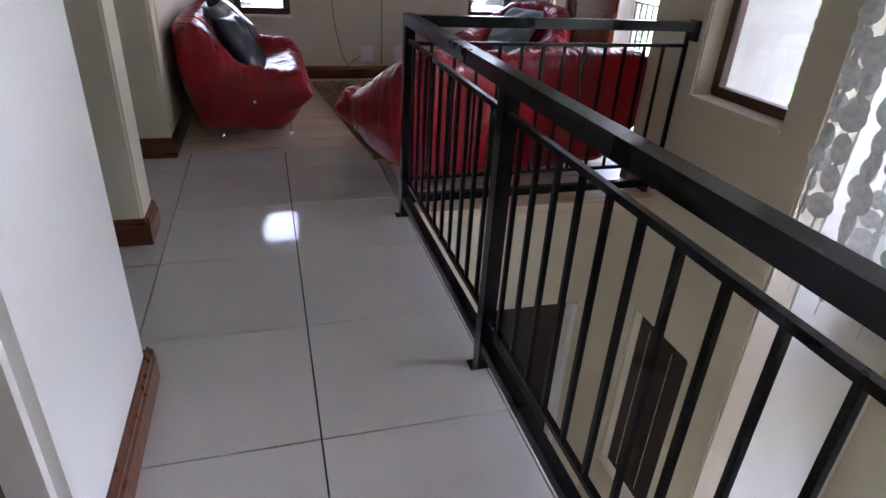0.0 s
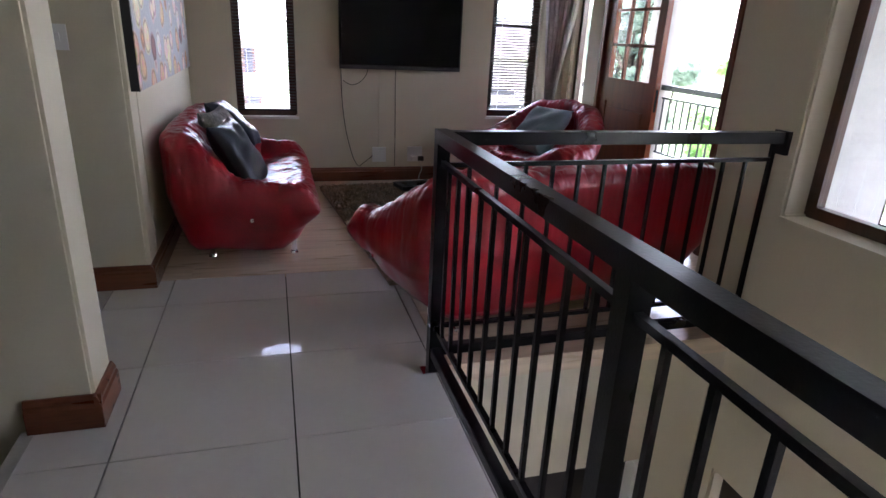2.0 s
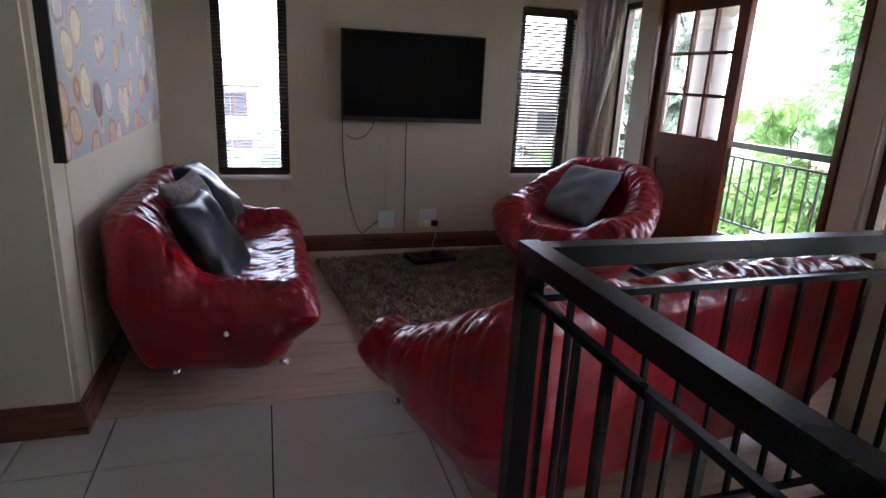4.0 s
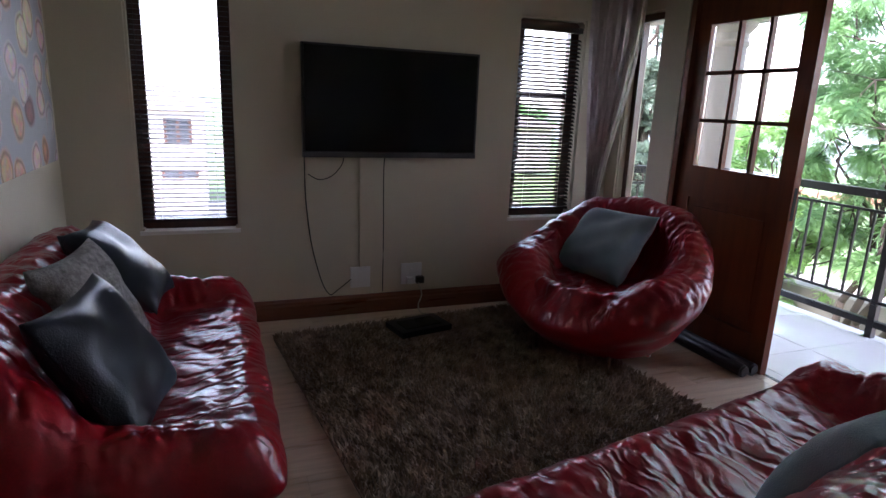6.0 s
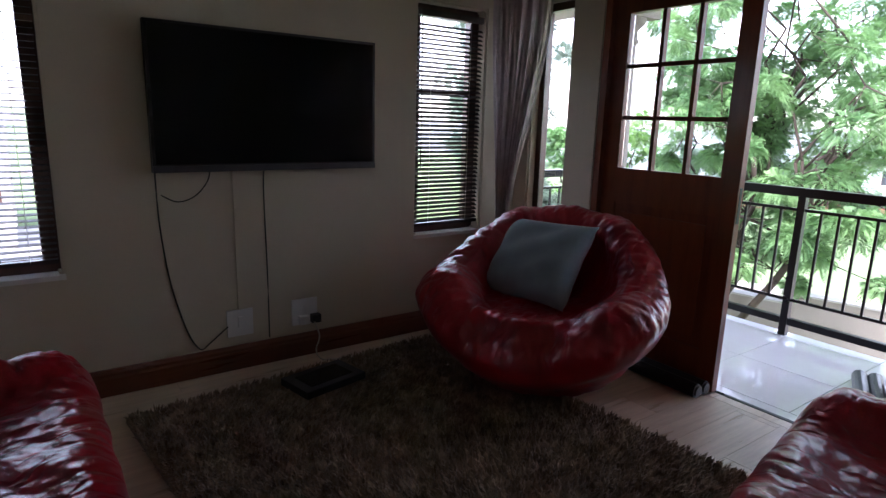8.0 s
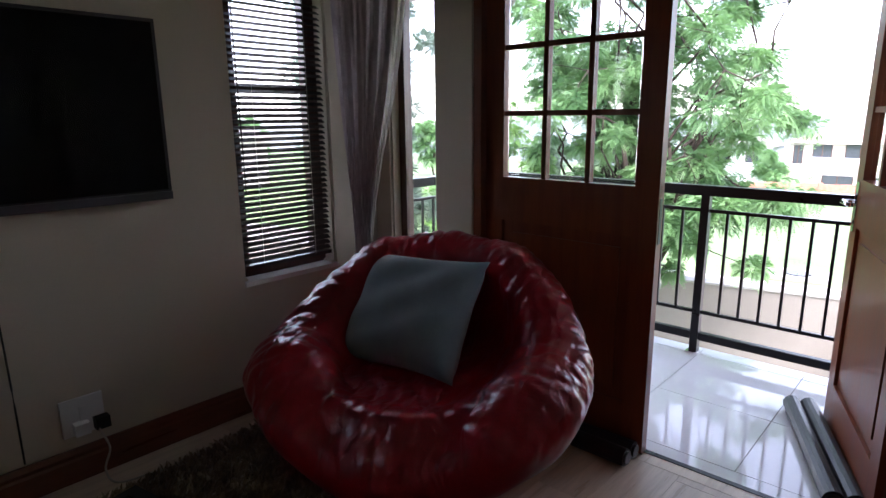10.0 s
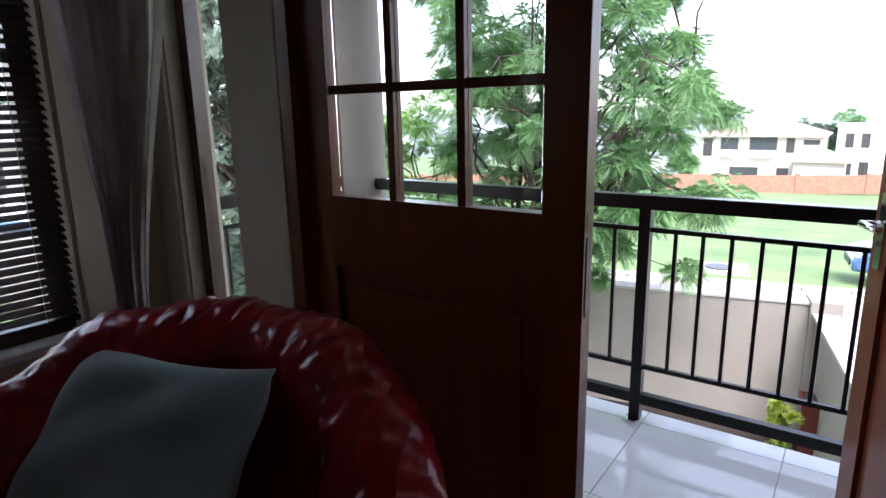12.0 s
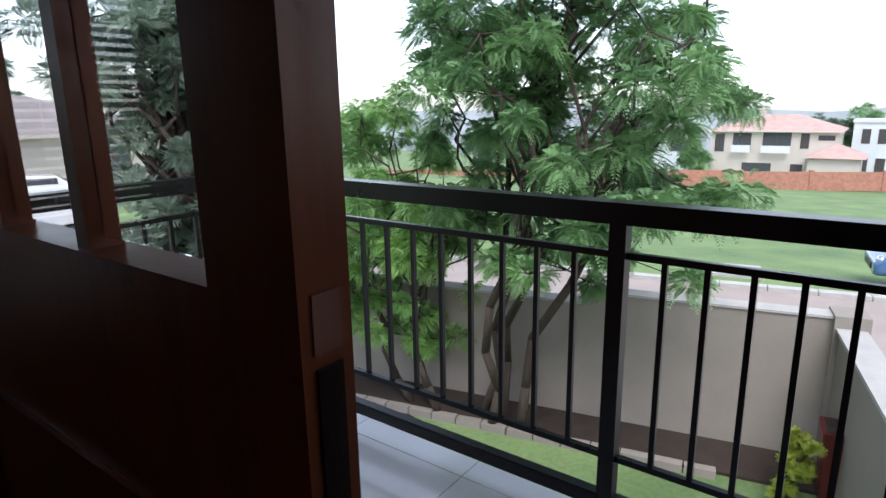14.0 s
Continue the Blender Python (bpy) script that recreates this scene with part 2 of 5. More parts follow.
def lathe(profile, seg=28):
    """A turned body from (radius, height) pairs."""
    bm = bmesh.new()
    rings = []
    for r, z in profile:
        rings.append([bm.verts.new((r * math.cos(2 * math.pi * i / seg), r * math.sin(2 * math.pi * i / seg), z)) for i in range(seg)])
    for a, b in zip(rings, rings[1:]):
        for i in range(seg):
            bm.faces.new((a[i], a[(i + 1) % seg], b[(i + 1) % seg], b[i]))
    bm.faces.new(rings[0][::-1])
    bm.faces.new(rings[-1])
    return bm


def tube(points, r, seg=8):
    """A bent tube through the points, smoothed."""
    pts = [Vector(p) for p in points]
    fine = []
    n = len(pts)
    for i in range(n - 1):
        a, b, c, d = pts[max(i - 1, 0)], pts[i], pts[i + 1], pts[min(i + 2, n - 1)]
        for k in range(6):
            t = k / 6
            fine.append(0.5 * ((2 * b) + (c - a) * t + (2 * a - 5 * b + 4 * c - d) * t * t + (3 * b - a - 3 * c + d) * t ** 3))
    fine.append(pts[-1])
    bm = bmesh.new()
    rings = []
    for i, p in enumerate(fine):
        d = (fine[min(i + 1, len(fine) - 1)] - fine[max(i - 1, 0)]).normalized()
        q = d.to_track_quat("Z", "Y").to_matrix()
        rings.append([bm.verts.new(p + q @ Vector((r * math.cos(2 * math.pi * k / seg), r * math.sin(2 * math.pi * k / seg), 0))) for k in range(seg)])
    for a, b in zip(rings, rings[1:]):
        for k in range(seg):
            bm.faces.new((a[k], a[(k + 1) % seg], b[(k + 1) % seg], b[k]))
    bm.faces.new(rings[0][::-1])
    bm.faces.new(rings[-1])
    return bm


def wall(name, label, axis, at, thick, a0, a1, z0, z1, holes=(), material=None, soft=0.012):
    """A wall of some thickness along x or y, with openings (a0, a1, z0, z1) cut right through."""
    A = sorted({a0, a1, *[v for h in holes for v in h[:2] if a0 <= v <= a1]})
    Z = sorted({z0, z1, *[v for h in holes for v in h[2:] if z0 <= v <= z1]})
    solid = lambda i, k: 0 <= i < len(A) - 1 and 0 <= k < len(Z) - 1 and not any(h[0] <= (A[i] + A[i + 1]) / 2 <= h[1] and h[2] <= (Z[k] + Z[k + 1]) / 2 <= h[3] for h in holes)
    bm, cache = bmesh.new(), {}

    def v(a, d, z):
        key = (a, d, z)
        if key not in cache:
            cache[key] = bm.verts.new((a, at + d, z) if axis == "x" else (at + d, a, z))
        return cache[key]
    for i in range(len(A) - 1):
        for k in range(len(Z) - 1):
            if not solid(i, k):
                continue
            p, q, r, s = A[i], A[i + 1], Z[k], Z[k + 1]
            for d in (0, thick):
                bm.faces.new((v(p, d, r), v(q, d, r), v(q, d, s), v(p, d, s)))
            for ok, c in ((solid(i - 1, k), ((p, r), (p, s))), (solid(i + 1, k), ((q, r), (q, s))), (solid(i, k - 1), ((p, r), (q, r))), (solid(i, k + 1), ((p, s), (q, s)))):
                if not ok:
                    (e, f), (g, h) = c
                    bm.faces.new((v(e, 0, f), v(g, 0, h), v(g, thick, h), v(e, thick, f)))
    bmesh.ops.recalc_face_normals(bm, faces=bm.faces)
    bmesh.ops.dissolve_limit(bm, angle_limit=0.01, verts=bm.verts, edges=bm.edges)
    ob = part(name, bm, material or CREAM, bevel=soft)
    return tagged(ob, label, "wall", kind="structure")


def skirting(name, p, q, side, parent=None):
    """A moulded skirting board from p to q on the floor; side: the normal into the room."""
    p, q, s = Vector((*p, 0)), Vector((*q, 0)), Vector((*side, 0))
    prof = [(0, 0), (0.024, 0), (0.024, 0.085), (0.018, 0.095), (0.018, 0.108), (0.012, 0.118), (0.008, 0.128), (0, 0.128)]
    bm = bmesh.new()
    rings = [[bm.verts.new(e + s * d + Vector((0, 0, z + 0.001))) for d, z in prof] for e in (p, q)]
    for i in range(len(prof)):
        j = (i + 1) % len(prof)
        bm.faces.new((rings[0][i], rings[0][j], rings[1][j], rings[1][i]))
    bm.faces.new(rings[0])
    bm.faces.new(rings[1][::-1])
    ob = part(name, bm, SKIRT, parent)
    return tagged(ob, "varnished red-brown moulded wooden skirting board along the wall", "skirting", kind="structure")


# ---- solid shapes from distance fields ----
def surface_net(f, lo, hi, step):
    """Vertices and quads of the zero surface of f over a box."""
    ax = [np.arange(a, b + step, step) for a, b in zip(lo, hi)]
    X, Y, Z = np.meshgrid(*ax, indexing="ij")
    D = f(X, Y, Z)
    nx, ny, nz = (s - 1 for s in D.shape)
    corner = [D[i:i + nx, j:j + ny, k:k + nz] for i in (0, 1) for j in (0, 1) for k in (0, 1)]
    inside = sum((c < 0).astype(int) for c in corner)
    active = (inside > 0) & (inside < 8)
    acc, cnt = np.zeros((*active.shape, 3)), np.zeros(active.shape)
    offs = [(i, j, k) for i in (0, 1) for j in (0, 1) for k in (0, 1)]
    for a in range(8):
        for b in range(a + 1, 8):
            if sum(abs(p - q) for p, q in zip(offs[a], offs[b])) != 1:
                continue
            da, db = corner[a], corner[b]
            cross = (da < 0) != (db < 0)
            t = np.where(cross, da / np.where(cross, da - db, 1), 0)
            for c in range(3):
                acc[..., c] += np.where(cross, offs[a][c] + t * (offs[b][c] - offs[a][c]), 0)
            cnt += cross
    idx = -np.ones(active.shape, int)
    idx[active] = np.arange(active.sum())
    ijk = np.argwhere(active)
    verts = np.array(lo) + (ijk + acc[active] / cnt[active][:, None]) * step
    quads = []
    for axis in range(3):
        o1, o2 = [(1, 2), (2, 0), (0, 1)][axis]
        sl = [slice(None)] * 3
        d0 = D[tuple(slice(0, -1) if c == axis else slice(1, -1) for c in range(3))]
        d1 = D[tuple(slice(1, None) if c == axis else slice(1, -1) for c in range(3))]
        for flip, hit in ((False, (d0 < 0) & (d1 >= 0)), (True, (d0 >= 0) & (d1 < 0))):
            P = np.argwhere(hit)
            if not len(P):
                continue
            base = P.copy()
            for c in range(3):
                if c != axis:
                    base[:, c] += 1

            def at(s1, s2):
                q = base.copy()
                q[:, o1] += s1
                q[:, o2] += s2
                return idx[q[:, 0], q[:, 1], q[:, 2]]
            loop = [at(-1, -1), at(0, -1), at(0, 0), at(-1, 0)]
            quads.append(np.stack(loop[::-1] if flip else loop, 1))
    return verts, np.concatenate(quads)


def poly_sdf(P, u, v):
    """Signed distance to a closed polygon."""
    d = np.full(u.shape, 1e9)
    s = np.ones(u.shape)
    n = len(P)
    for i in range(n):
        (ax, ay), (bx_, by) = P[i], P[i - 1]
        ex, ey, wx, wy = bx_ - ax, by - ay, u - ax, v - ay
        t = np.clip((wx * ex + wy * ey) / (ex * ex + ey * ey), 0, 1)
        d = np.minimum(d, (wx - ex * t) ** 2 + (wy - ey * t) ** 2)
        c = np.stack([v >= ay, v < by, ex * wy > ey * wx])
        s = np.where(c.all(0) | (~c).all(0), -s, s)
    return s * np.sqrt(d)


def smax(a, b, k):
    h = np.clip(0.5 - 0.5 * (b - a) / k, 0, 1)
    return b + (a - b) * h + k * h * (1 - h)


def smin(a, b, k):
    return -smax(-a, -b, k)


def net_part(name, f, lo, hi, step, material, parent, label=""):
    v, q = surface_net(f, lo, hi, step)
    return mesh_part(name, v.tolist(), q.tolist(), material, parent, label, smooth=True)

# ---- the large structure ----
N, E_, W, V = 7.80, 4.09, 0.605, 3.475          # faces of the television wall, door wall, painting wall, void wall
TOP, T = 2.75, 0.16                           # ceiling, wall thickness
GROUND = -3.0
WIN1, WIN2 = (0.975, 1.495, 0.60, 1.965), (3.315, 3.81, 0.615, 1.965)
EWIN, DOOR, SWIN = (7.36, 7.66, 0.62, 2.02), (5.45, 7.115, -0.02, 2.12), (4.85, 5.28, 0.62, 2.02)
wall("wall_north", "cream painted wall with two narrow windows behind the television", "x", N, T, 0.4, E_ + T, -0.3, TOP, [WIN1, WIN2])
wall("wall_east", "cream painted wall with double doors between narrow side windows", "y", E_, T, 4.71, N, -0.3, TOP, [EWIN, DOOR, SWIN])
wall("wall_west", "cream painted wall on which the large painting hangs", "y", W, -0.2, 5.645, N, -0.3, TOP, soft=0.0)
wall("wall_passage", "cream painted wall end beside a passage", "x", 5.445, 0.2, -1.6, W, -0.3, TOP, soft=0.02)
wall("wall_pier", "cream painted pier between two openings", "x", 4.20, 0.222, -1.6, 0.63, -3.0, TOP)
wall("wall_near", "white painted wall end at the landing", "y", 0.785, -0.22, 2.40, 3.15, -0.3, TOP, material=WHITE_WALL, soft=0.025)
wall("wall_recess", "cream painted recessed wall beside the landing", "y", 0.64, -0.075, -1.6, 2.40, -0.3, TOP, soft=0.0)
doorframe = thing("door_frame", "dark timber frame of a recessed side door", "door frame", 0.64, 2.12, 0, kind="structure")
part("side_post", bx(0, 0.18, 0, 0.05, 0.278, 2.05), FRAME_WOOD, doorframe, bevel=0.005)
part("door_panel", bx(0, -0.62, 0.01, 0.012, 0.18, 2.02), DOOR_WOOD, doorframe)
wall("wall_void", "cream painted wall over the open stair void", "y", V, 0.2, 3.36, 4.71, GROUND, TOP, [(3.58, 4.23, 0.66, 2.05), (3.70, 4.26, -2.15, -0.78)])
wall("wall_return", "pale plastered end wall between the doors and the balcony", "x", 4.71, -0.15, V + 0.2, 4.52, -0.3, TOP, material=COPING)
# light from the bay window is put into this wall's whiter colour
wall("wall_bay_north", "bay wall in white, its side lighting put into the colour", "x", 3.36, 0.2, V + 0.2, 4.6, GROUND, TOP, material=WHITE_WALL)
wall("wall_bay_east", "cream painted bay wall with a tall window and a glazed door below", "y", 4.6, 0.2, -1.6, 3.5, GROUND, TOP, [(0.7, 2.95, 0.2, 2.3), (1.6, 2.95, GROUND, -0.95)])
wall("wall_south", "cream painted wall closing the landing", "x", -1.6, -0.2, -1.8, 4.8, GROUND, TOP)
wall("wall_far_west", "cream painted wall closing the passages", "y", -1.6, -0.2, -1.6, 5.65, GROUND, TOP)
wall("wall_under", "cream painted wall of the room under the lounge", "x", 4.42, 0.2, 1.0, V, GROUND, -0.32, [(2.2, 3.12, GROUND, -0.78)])
wall("wall_stair", "cream painted wall under the landing edge", "y", 1.96, -0.15, -1.6, 4.42, GROUND, -0.3)
tagged(part("ceiling", bx(-1.8, -1.8, TOP, 4.9, N + T, TOP + 0.2), CEIL), "plain white painted ceiling", "ceiling", kind="structure")
tagged(part("ground_floor", bx(-1.8, -1.8, GROUND - 0.2, 4.8, N, GROUND), TILE), "pale tiled floor of the storey below", "floor", kind="structure")

# slabs under the floors
slab = thing("floor_slab", "concrete slab edge under the landing and lounge", "floor", kind="structure")
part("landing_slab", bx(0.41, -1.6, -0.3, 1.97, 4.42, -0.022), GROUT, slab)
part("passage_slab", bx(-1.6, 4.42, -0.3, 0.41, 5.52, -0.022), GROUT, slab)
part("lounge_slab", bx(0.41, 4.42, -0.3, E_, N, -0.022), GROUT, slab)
part("slab_edge", bx(1.97, 4.36, -0.3, V, 4.42, -0.09), CREAM, slab)
part("timber_nosing", bx(1.97, 4.34, -0.09, V, 4.42, 0.001), LAMINATE, slab, "pale timber strip at the floor edge")

# stairs that go down beside the pier
stairs = thing("stairs", "dark varnished wooden stairs going down from the landing", "stairs", -0.6, 3.75, 0, kind="structure")
for i in range(6):
    part("tread", bx(0.72 - 0.28 * i, -0.49, -0.18 * (i + 1) - 0.04, 1.0 - 0.28 * i, 0.48, -0.18 * (i + 1)), DOOR_WOOD, stairs)
part("stair_skirting", bx(-1.0, 0.46, -1.2, 1.0, 0.482, -0.01), SKIRT, stairs)
part("stair_nosing", bx(0.985, -0.49, -0.05, 1.03, 0.48, 0.002), COPING, stairs, "grey metal edge strip")

# skirtings
skirting("baseboard", (W, 5.445 - 0.0225), (W, N), (1, 0))
skirting("baseboard", (-1.5, 5.445), (W + 0.0225, 5.445), (0, -1))
skirting("baseboard", (0.63, 4.20 - 0.0225), (0.63, 4.422), (1, 0))
skirting("baseboard", (0.41, 4.20), (0.63 + 0.0225, 4.20), (0, -1))
skirting("baseboard", (0.785, 2.40), (0.785, 3.15 + 0.0225), (1, 0))
skirting("baseboard", (0.57, 3.15), (0.785 + 0.0225, 3.15), (0, 1))
skirting("baseboard", (W, N), (E_, N), (0, -1))
skirting("baseboard", (E_, 7.13), (E_, N), (-1, 0))
skirting("baseboard", (E_, 4.71), (E_, 5.44), (-1, 0))
skirting("baseboard", (V, 4.42), (V, 4.71), (-1, 0))


# ---- windows ----
def window(name, label, axis, at, hole, depth=0.06, fw=0.045, sill=True, material=FRAME_WOOD, bar=None, inward=-1):
    """A timber window in its opening; axis: the way that the wall runs."""
    a0, a1, z0, z1 = hole
    root = thing(name, label, "window", kind="structure")
    put = lambda p, q, z_0, z_1, d0, d1: bx(p, at + d0, z_0, q, at + d1, z_1) if axis == "x" else bx(at + d0, p, z_0, at + d1, q, z_1)
    d0, d1 = depth, depth + 0.05
    part("frame_bottom", put(a0, a1, z0, z0 + fw, d0, d1), material, root, bevel=0.006)
    part("frame_top", put(a0, a1, z1 - fw, z1, d0, d1), material, root, bevel=0.006)
    part("frame_side", put(a0, a0 + fw, z0 + fw, z1 - fw, d0, d1), material, root, bevel=0.006)
    part("frame_side", put(a1 - fw, a1, z0 + fw, z1 - fw, d0, d1), material, root, bevel=0.006)
    if bar:
        part("glazing_bar", put(a0 + fw, a1 - fw, bar - 0.015, bar + 0.015, d0 + 0.005, d1 - 0.005), material, root)
    pane = part("pane", put(a0 + fw - 0.005, a1 - fw + 0.005, z0 + fw - 0.005, z1 - fw + 0.005, d0 + 0.022, d0 + 0.026), GLASS, root, "clear glass pane")
    pane.visible_shadow = False
    if sill:
        part("window_sill", put(a0 - 0.012, a1 + 0.012, z0 - 0.02, z0 + 0.002, inward * 0.012, d0), WHITE_WALL if axis == "x" else CREAM, root, bevel=0.004)
    return root


window("window_1", "narrow dark timber window behind a dark venetian blind", "x", N, WIN1, depth=0.08, fw=0.065)
window("window_2", "narrow dark timber window with a part-closed venetian blind", "x", N, WIN2, depth=0.08, fw=0.065, bar=1.47)
window("window_3", "narrow timber side window behind a tied curtain", "y", E_, EWIN)
window("window_4", "narrow timber side window beside the doors", "y", E_, SWIN)
window("window_5", "brown timber window in a deep plaster recess", "y", V, (3.58, 4.23, 0.66, 2.05), depth=0.12, fw=0.055)
window("window_6", "dark timber window with a lowered blind in the room below", "y", V, (3.70, 4.26, -2.15, -0.78), depth=0.10)
window("window_7", "tall bright window in the stair bay", "y", 4.6, (0.7, 2.95, 0.2, 2.3), depth=0.06, sill=False)


def blind(hole, tilt, y, label, stack=0):
    a0, a1, z0, z1 = hole
    root = thing("venetian_blind", label, "blind", (a0 + a1) / 2, y, z0)
    w, h = (a1 - a0) / 2 - 0.008, z1 - z0
    part("head_rail", bx(-w, -0.018, h - 0.075, w, 0.018, h - 0.04), BLIND, root)
    part("bottom_rail", bx(-w, -0.016, 0.05, w, 0.016, 0.068), BLIND, root)
    first, n = None, int((h - 0.16) / 0.026)
    for i in range(n):
        m = pose(0, 0, 0.085 + 0.026 * i, tilt)
        if first is None:
            first = part("slat", bx(-w, -0.014, -0.001, w, 0.014, 0.001), BLIND, root)
            first.matrix_basis = m
        else:
            shared("slat", first, root, m)
    for s in (-1, 1):
        part("cord", rod(bmesh.new(), (s * w * 0.6, -0.016, 0.06), (s * w * 0.6, -0.016, h - 0.05), 0.0012, seg=5), CABLE_W, root)
    part("tilt_wand", rod(bmesh.new(), (-w * 0.9, -0.03, h * 0.3), (-w * 0.9, -0.022, h - 0.06), 0.003, seg=6), BLIND, root)
    return root


blind(WIN1, 12, N + 0.032, "dark brown venetian blind with open slats in the window")
blind(WIN2, 33, N + 0.032, "dark brown venetian blind with half-closed slats")
low_blind = thing("venetian_blind", "dark brown closed venetian blind in the lower room", "blind", V + 0.05, 3.98, -2.15)
src = None
for i in range(51):
    m = pose(0, 0, 0.04 + 0.0265 * i, 0, -82, 0)
    if src is None:
        src = part("slat", bx(-0.014, -0.25, -0.001, 0.014, 0.25, 0.001), BLIND, low_blind)
        src.matrix_basis = m
    else:
        shared("slat", src, low_blind, m)
for s in (-0.12, 0.12):
    part("bead_chain", rod(bmesh.new(), (-0.02, s, 0.1), (-0.02, s, 1.3), 0.0025, seg=5), CABLE_W, low_blind)


# ---- double doors ----
def door_leaf(name, label, x, y, rz, width=0.80, height=2.07, flip=1):
    """A half-glazed leaf; local: hinge at the origin, the leaf runs along -y (flip 1) or +y (flip -1)."""
    root = thing(name, label, "door", x, y, 0.006, rz, kind="structure")
    s = -flip
    st, z_g0, z_g1, th = 0.095, 1.072, 1.885, 0.022
    Y = lambda v: s * v

    def slabp(nm, a, b, z0, z1, d=th, lab="", bev=0.004, mat_=DOOR_WOOD):
        return part(nm, bx(-d, min(Y(a), Y(b)), z0, d, max(Y(a), Y(b)), z1), mat_, root, lab, bevel=bev)
    slabp("stile", 0, st, 0, height)
    slabp("stile", width - st, width, 0, height)
    slabp("bottom_rail", st, width - st, 0, 0.2)
    slabp("middle_rail", st, width - st, 0.88, z_g0)
    slabp("top_rail", st, width - st, z_g1, height)
    slabp("lower_panel", st, width - st, 0.2, 0.88, 0.008)
    slabp("raised_field", st + 0.05, width - st - 0.05, 0.25, 0.83, 0.015, bev=0.006)
    wg, hg = width - 2 * st, z_g1 - z_g0
    for i in (1, 2):
        a = st + wg * i / 3
        slabp("mullion", a - 0.011, a + 0.011, z_g0, z_g1, 0.016, bev=0.005)
    for i in (1, 2):
        z = z_g0 + hg * i / 3
        slabp("glazing_bar", st, width - st, z - 0.011, z + 0.011, 0.0145, bev=0.005)
    for i in range(3):
        for k in range(3):
            p = slabp("pane", st + wg * i / 3 + 0.011, st + wg * (i + 1) / 3 - 0.011, z_g0 + hg * k / 3 + 0.011, z_g0 + hg * (k + 1) / 3 - 0.011, 0.002, "clear glass pane", 0, GLASS)
            p.visible_shadow = False
    return root


left = door_leaf("door_1", "dark red-brown half-glazed timber door leaf, closed", E_ + 0.05, 7.065, 0)
right = door_leaf("door_2", "red-brown half-glazed timber door leaf opened onto the balcony", E_ + 0.10, 5.50, -70.7, flip=-1)
for leaf, s in ((left, -1), (right, 1)):
    part("lock_plate", bx(-0.011, s * 0.802, 0.86, 0.011, s * 0.785, 1.03) if s < 0 else bx(-0.026, s * 0.75 - 0.018, 0.86, 0.026, s * 0.75 + 0.018, 1.06), IRON if s < 0 else CHROME, leaf, "worn metal lock plate", bevel=0.002)
    if s > 0:
        bm = rod(bmesh.new(), (-0.03, s * 0.75, 0.98), (-0.075, s * 0.75, 0.98), 0.009)
        rod(bm, (-0.07, s * 0.755, 0.98), (-0.07, s * 0.645, 0.98), 0.009)
        part("door_handle", bm, CHROME, leaf, "brushed metal lever handle", smooth=True)
part("latch_hole", bx(-0.012, -0.8012, 1.04, 0.012, -0.7995, 1.08), wood_mat("raw_worn_wood", (0.15, 0.042, 0.022), (0.21, 0.07, 0.035), 0.6), left, "worn bare wood round the latch")
jamb = thing("door_frame", "dark red-brown timber door frame round the double doors", "door frame", kind="structure")
part("jamb", bx(E_ - 0.004, 7.07, 0, E_ + 0.1, 7.113, 2.117), DOOR_WOOD, jamb, bevel=0.004)
part("jamb", bx(E_ - 0.004, 5.452, 0, E_ + 0.1, 5.495, 2.117), DOOR_WOOD, jamb, bevel=0.004)
part("head", bx(E_ - 0.004, 5.495, 2.082, E_ + 0.1, 7.07, 2.117), DOOR_WOOD, jamb)
part("threshold", bx(E_ - 0.005, 5.495, -0.018, E_ + 0.058, 7.07, 0.001), LAMINATE, jamb, "pale timber threshold")
part("door_track", bx(E_ + 0.058, 5.495, -0.018, E_ + 0.082, 7.07, 0.004), IRON, jamb, "dark metal track", bevel=0.002)
part("outer_sill", bx(E_ + 0.082, 5.495, -0.018, E_ + 0.16, 7.07, 0.0), BAL_TILE, jamb, "white tiled sill")


def draught_stopper(x, y, z, rz, length, label):
    root = thing("draught_stopper", label, "draught stopper", x, y, z, rz)
    for s in (-0.034, 0.034):
        bm = bmesh.new()
        rod(bm, (s, -length / 2, 0.036), (s, length / 2, 0.036), 0.036, seg=14)
        part("padded_roll", bm, VINYL, root, smooth=False, bevel=0.01)
    part("joining_strip", bx(-0.034, -length / 2 + 0.02, 0.03, 0.034, length / 2 - 0.02, 0.036), VINYL, root)
    return root


draught_stopper(4.045, 6.66, 0.0, 0, 0.78, "twin-roll black vinyl draught stopper at the closed door leaf")
draught_stopper(4.60, 5.74, 0.0, -68, 0.78, "twin-roll black vinyl draught stopper on the balcony tiles")


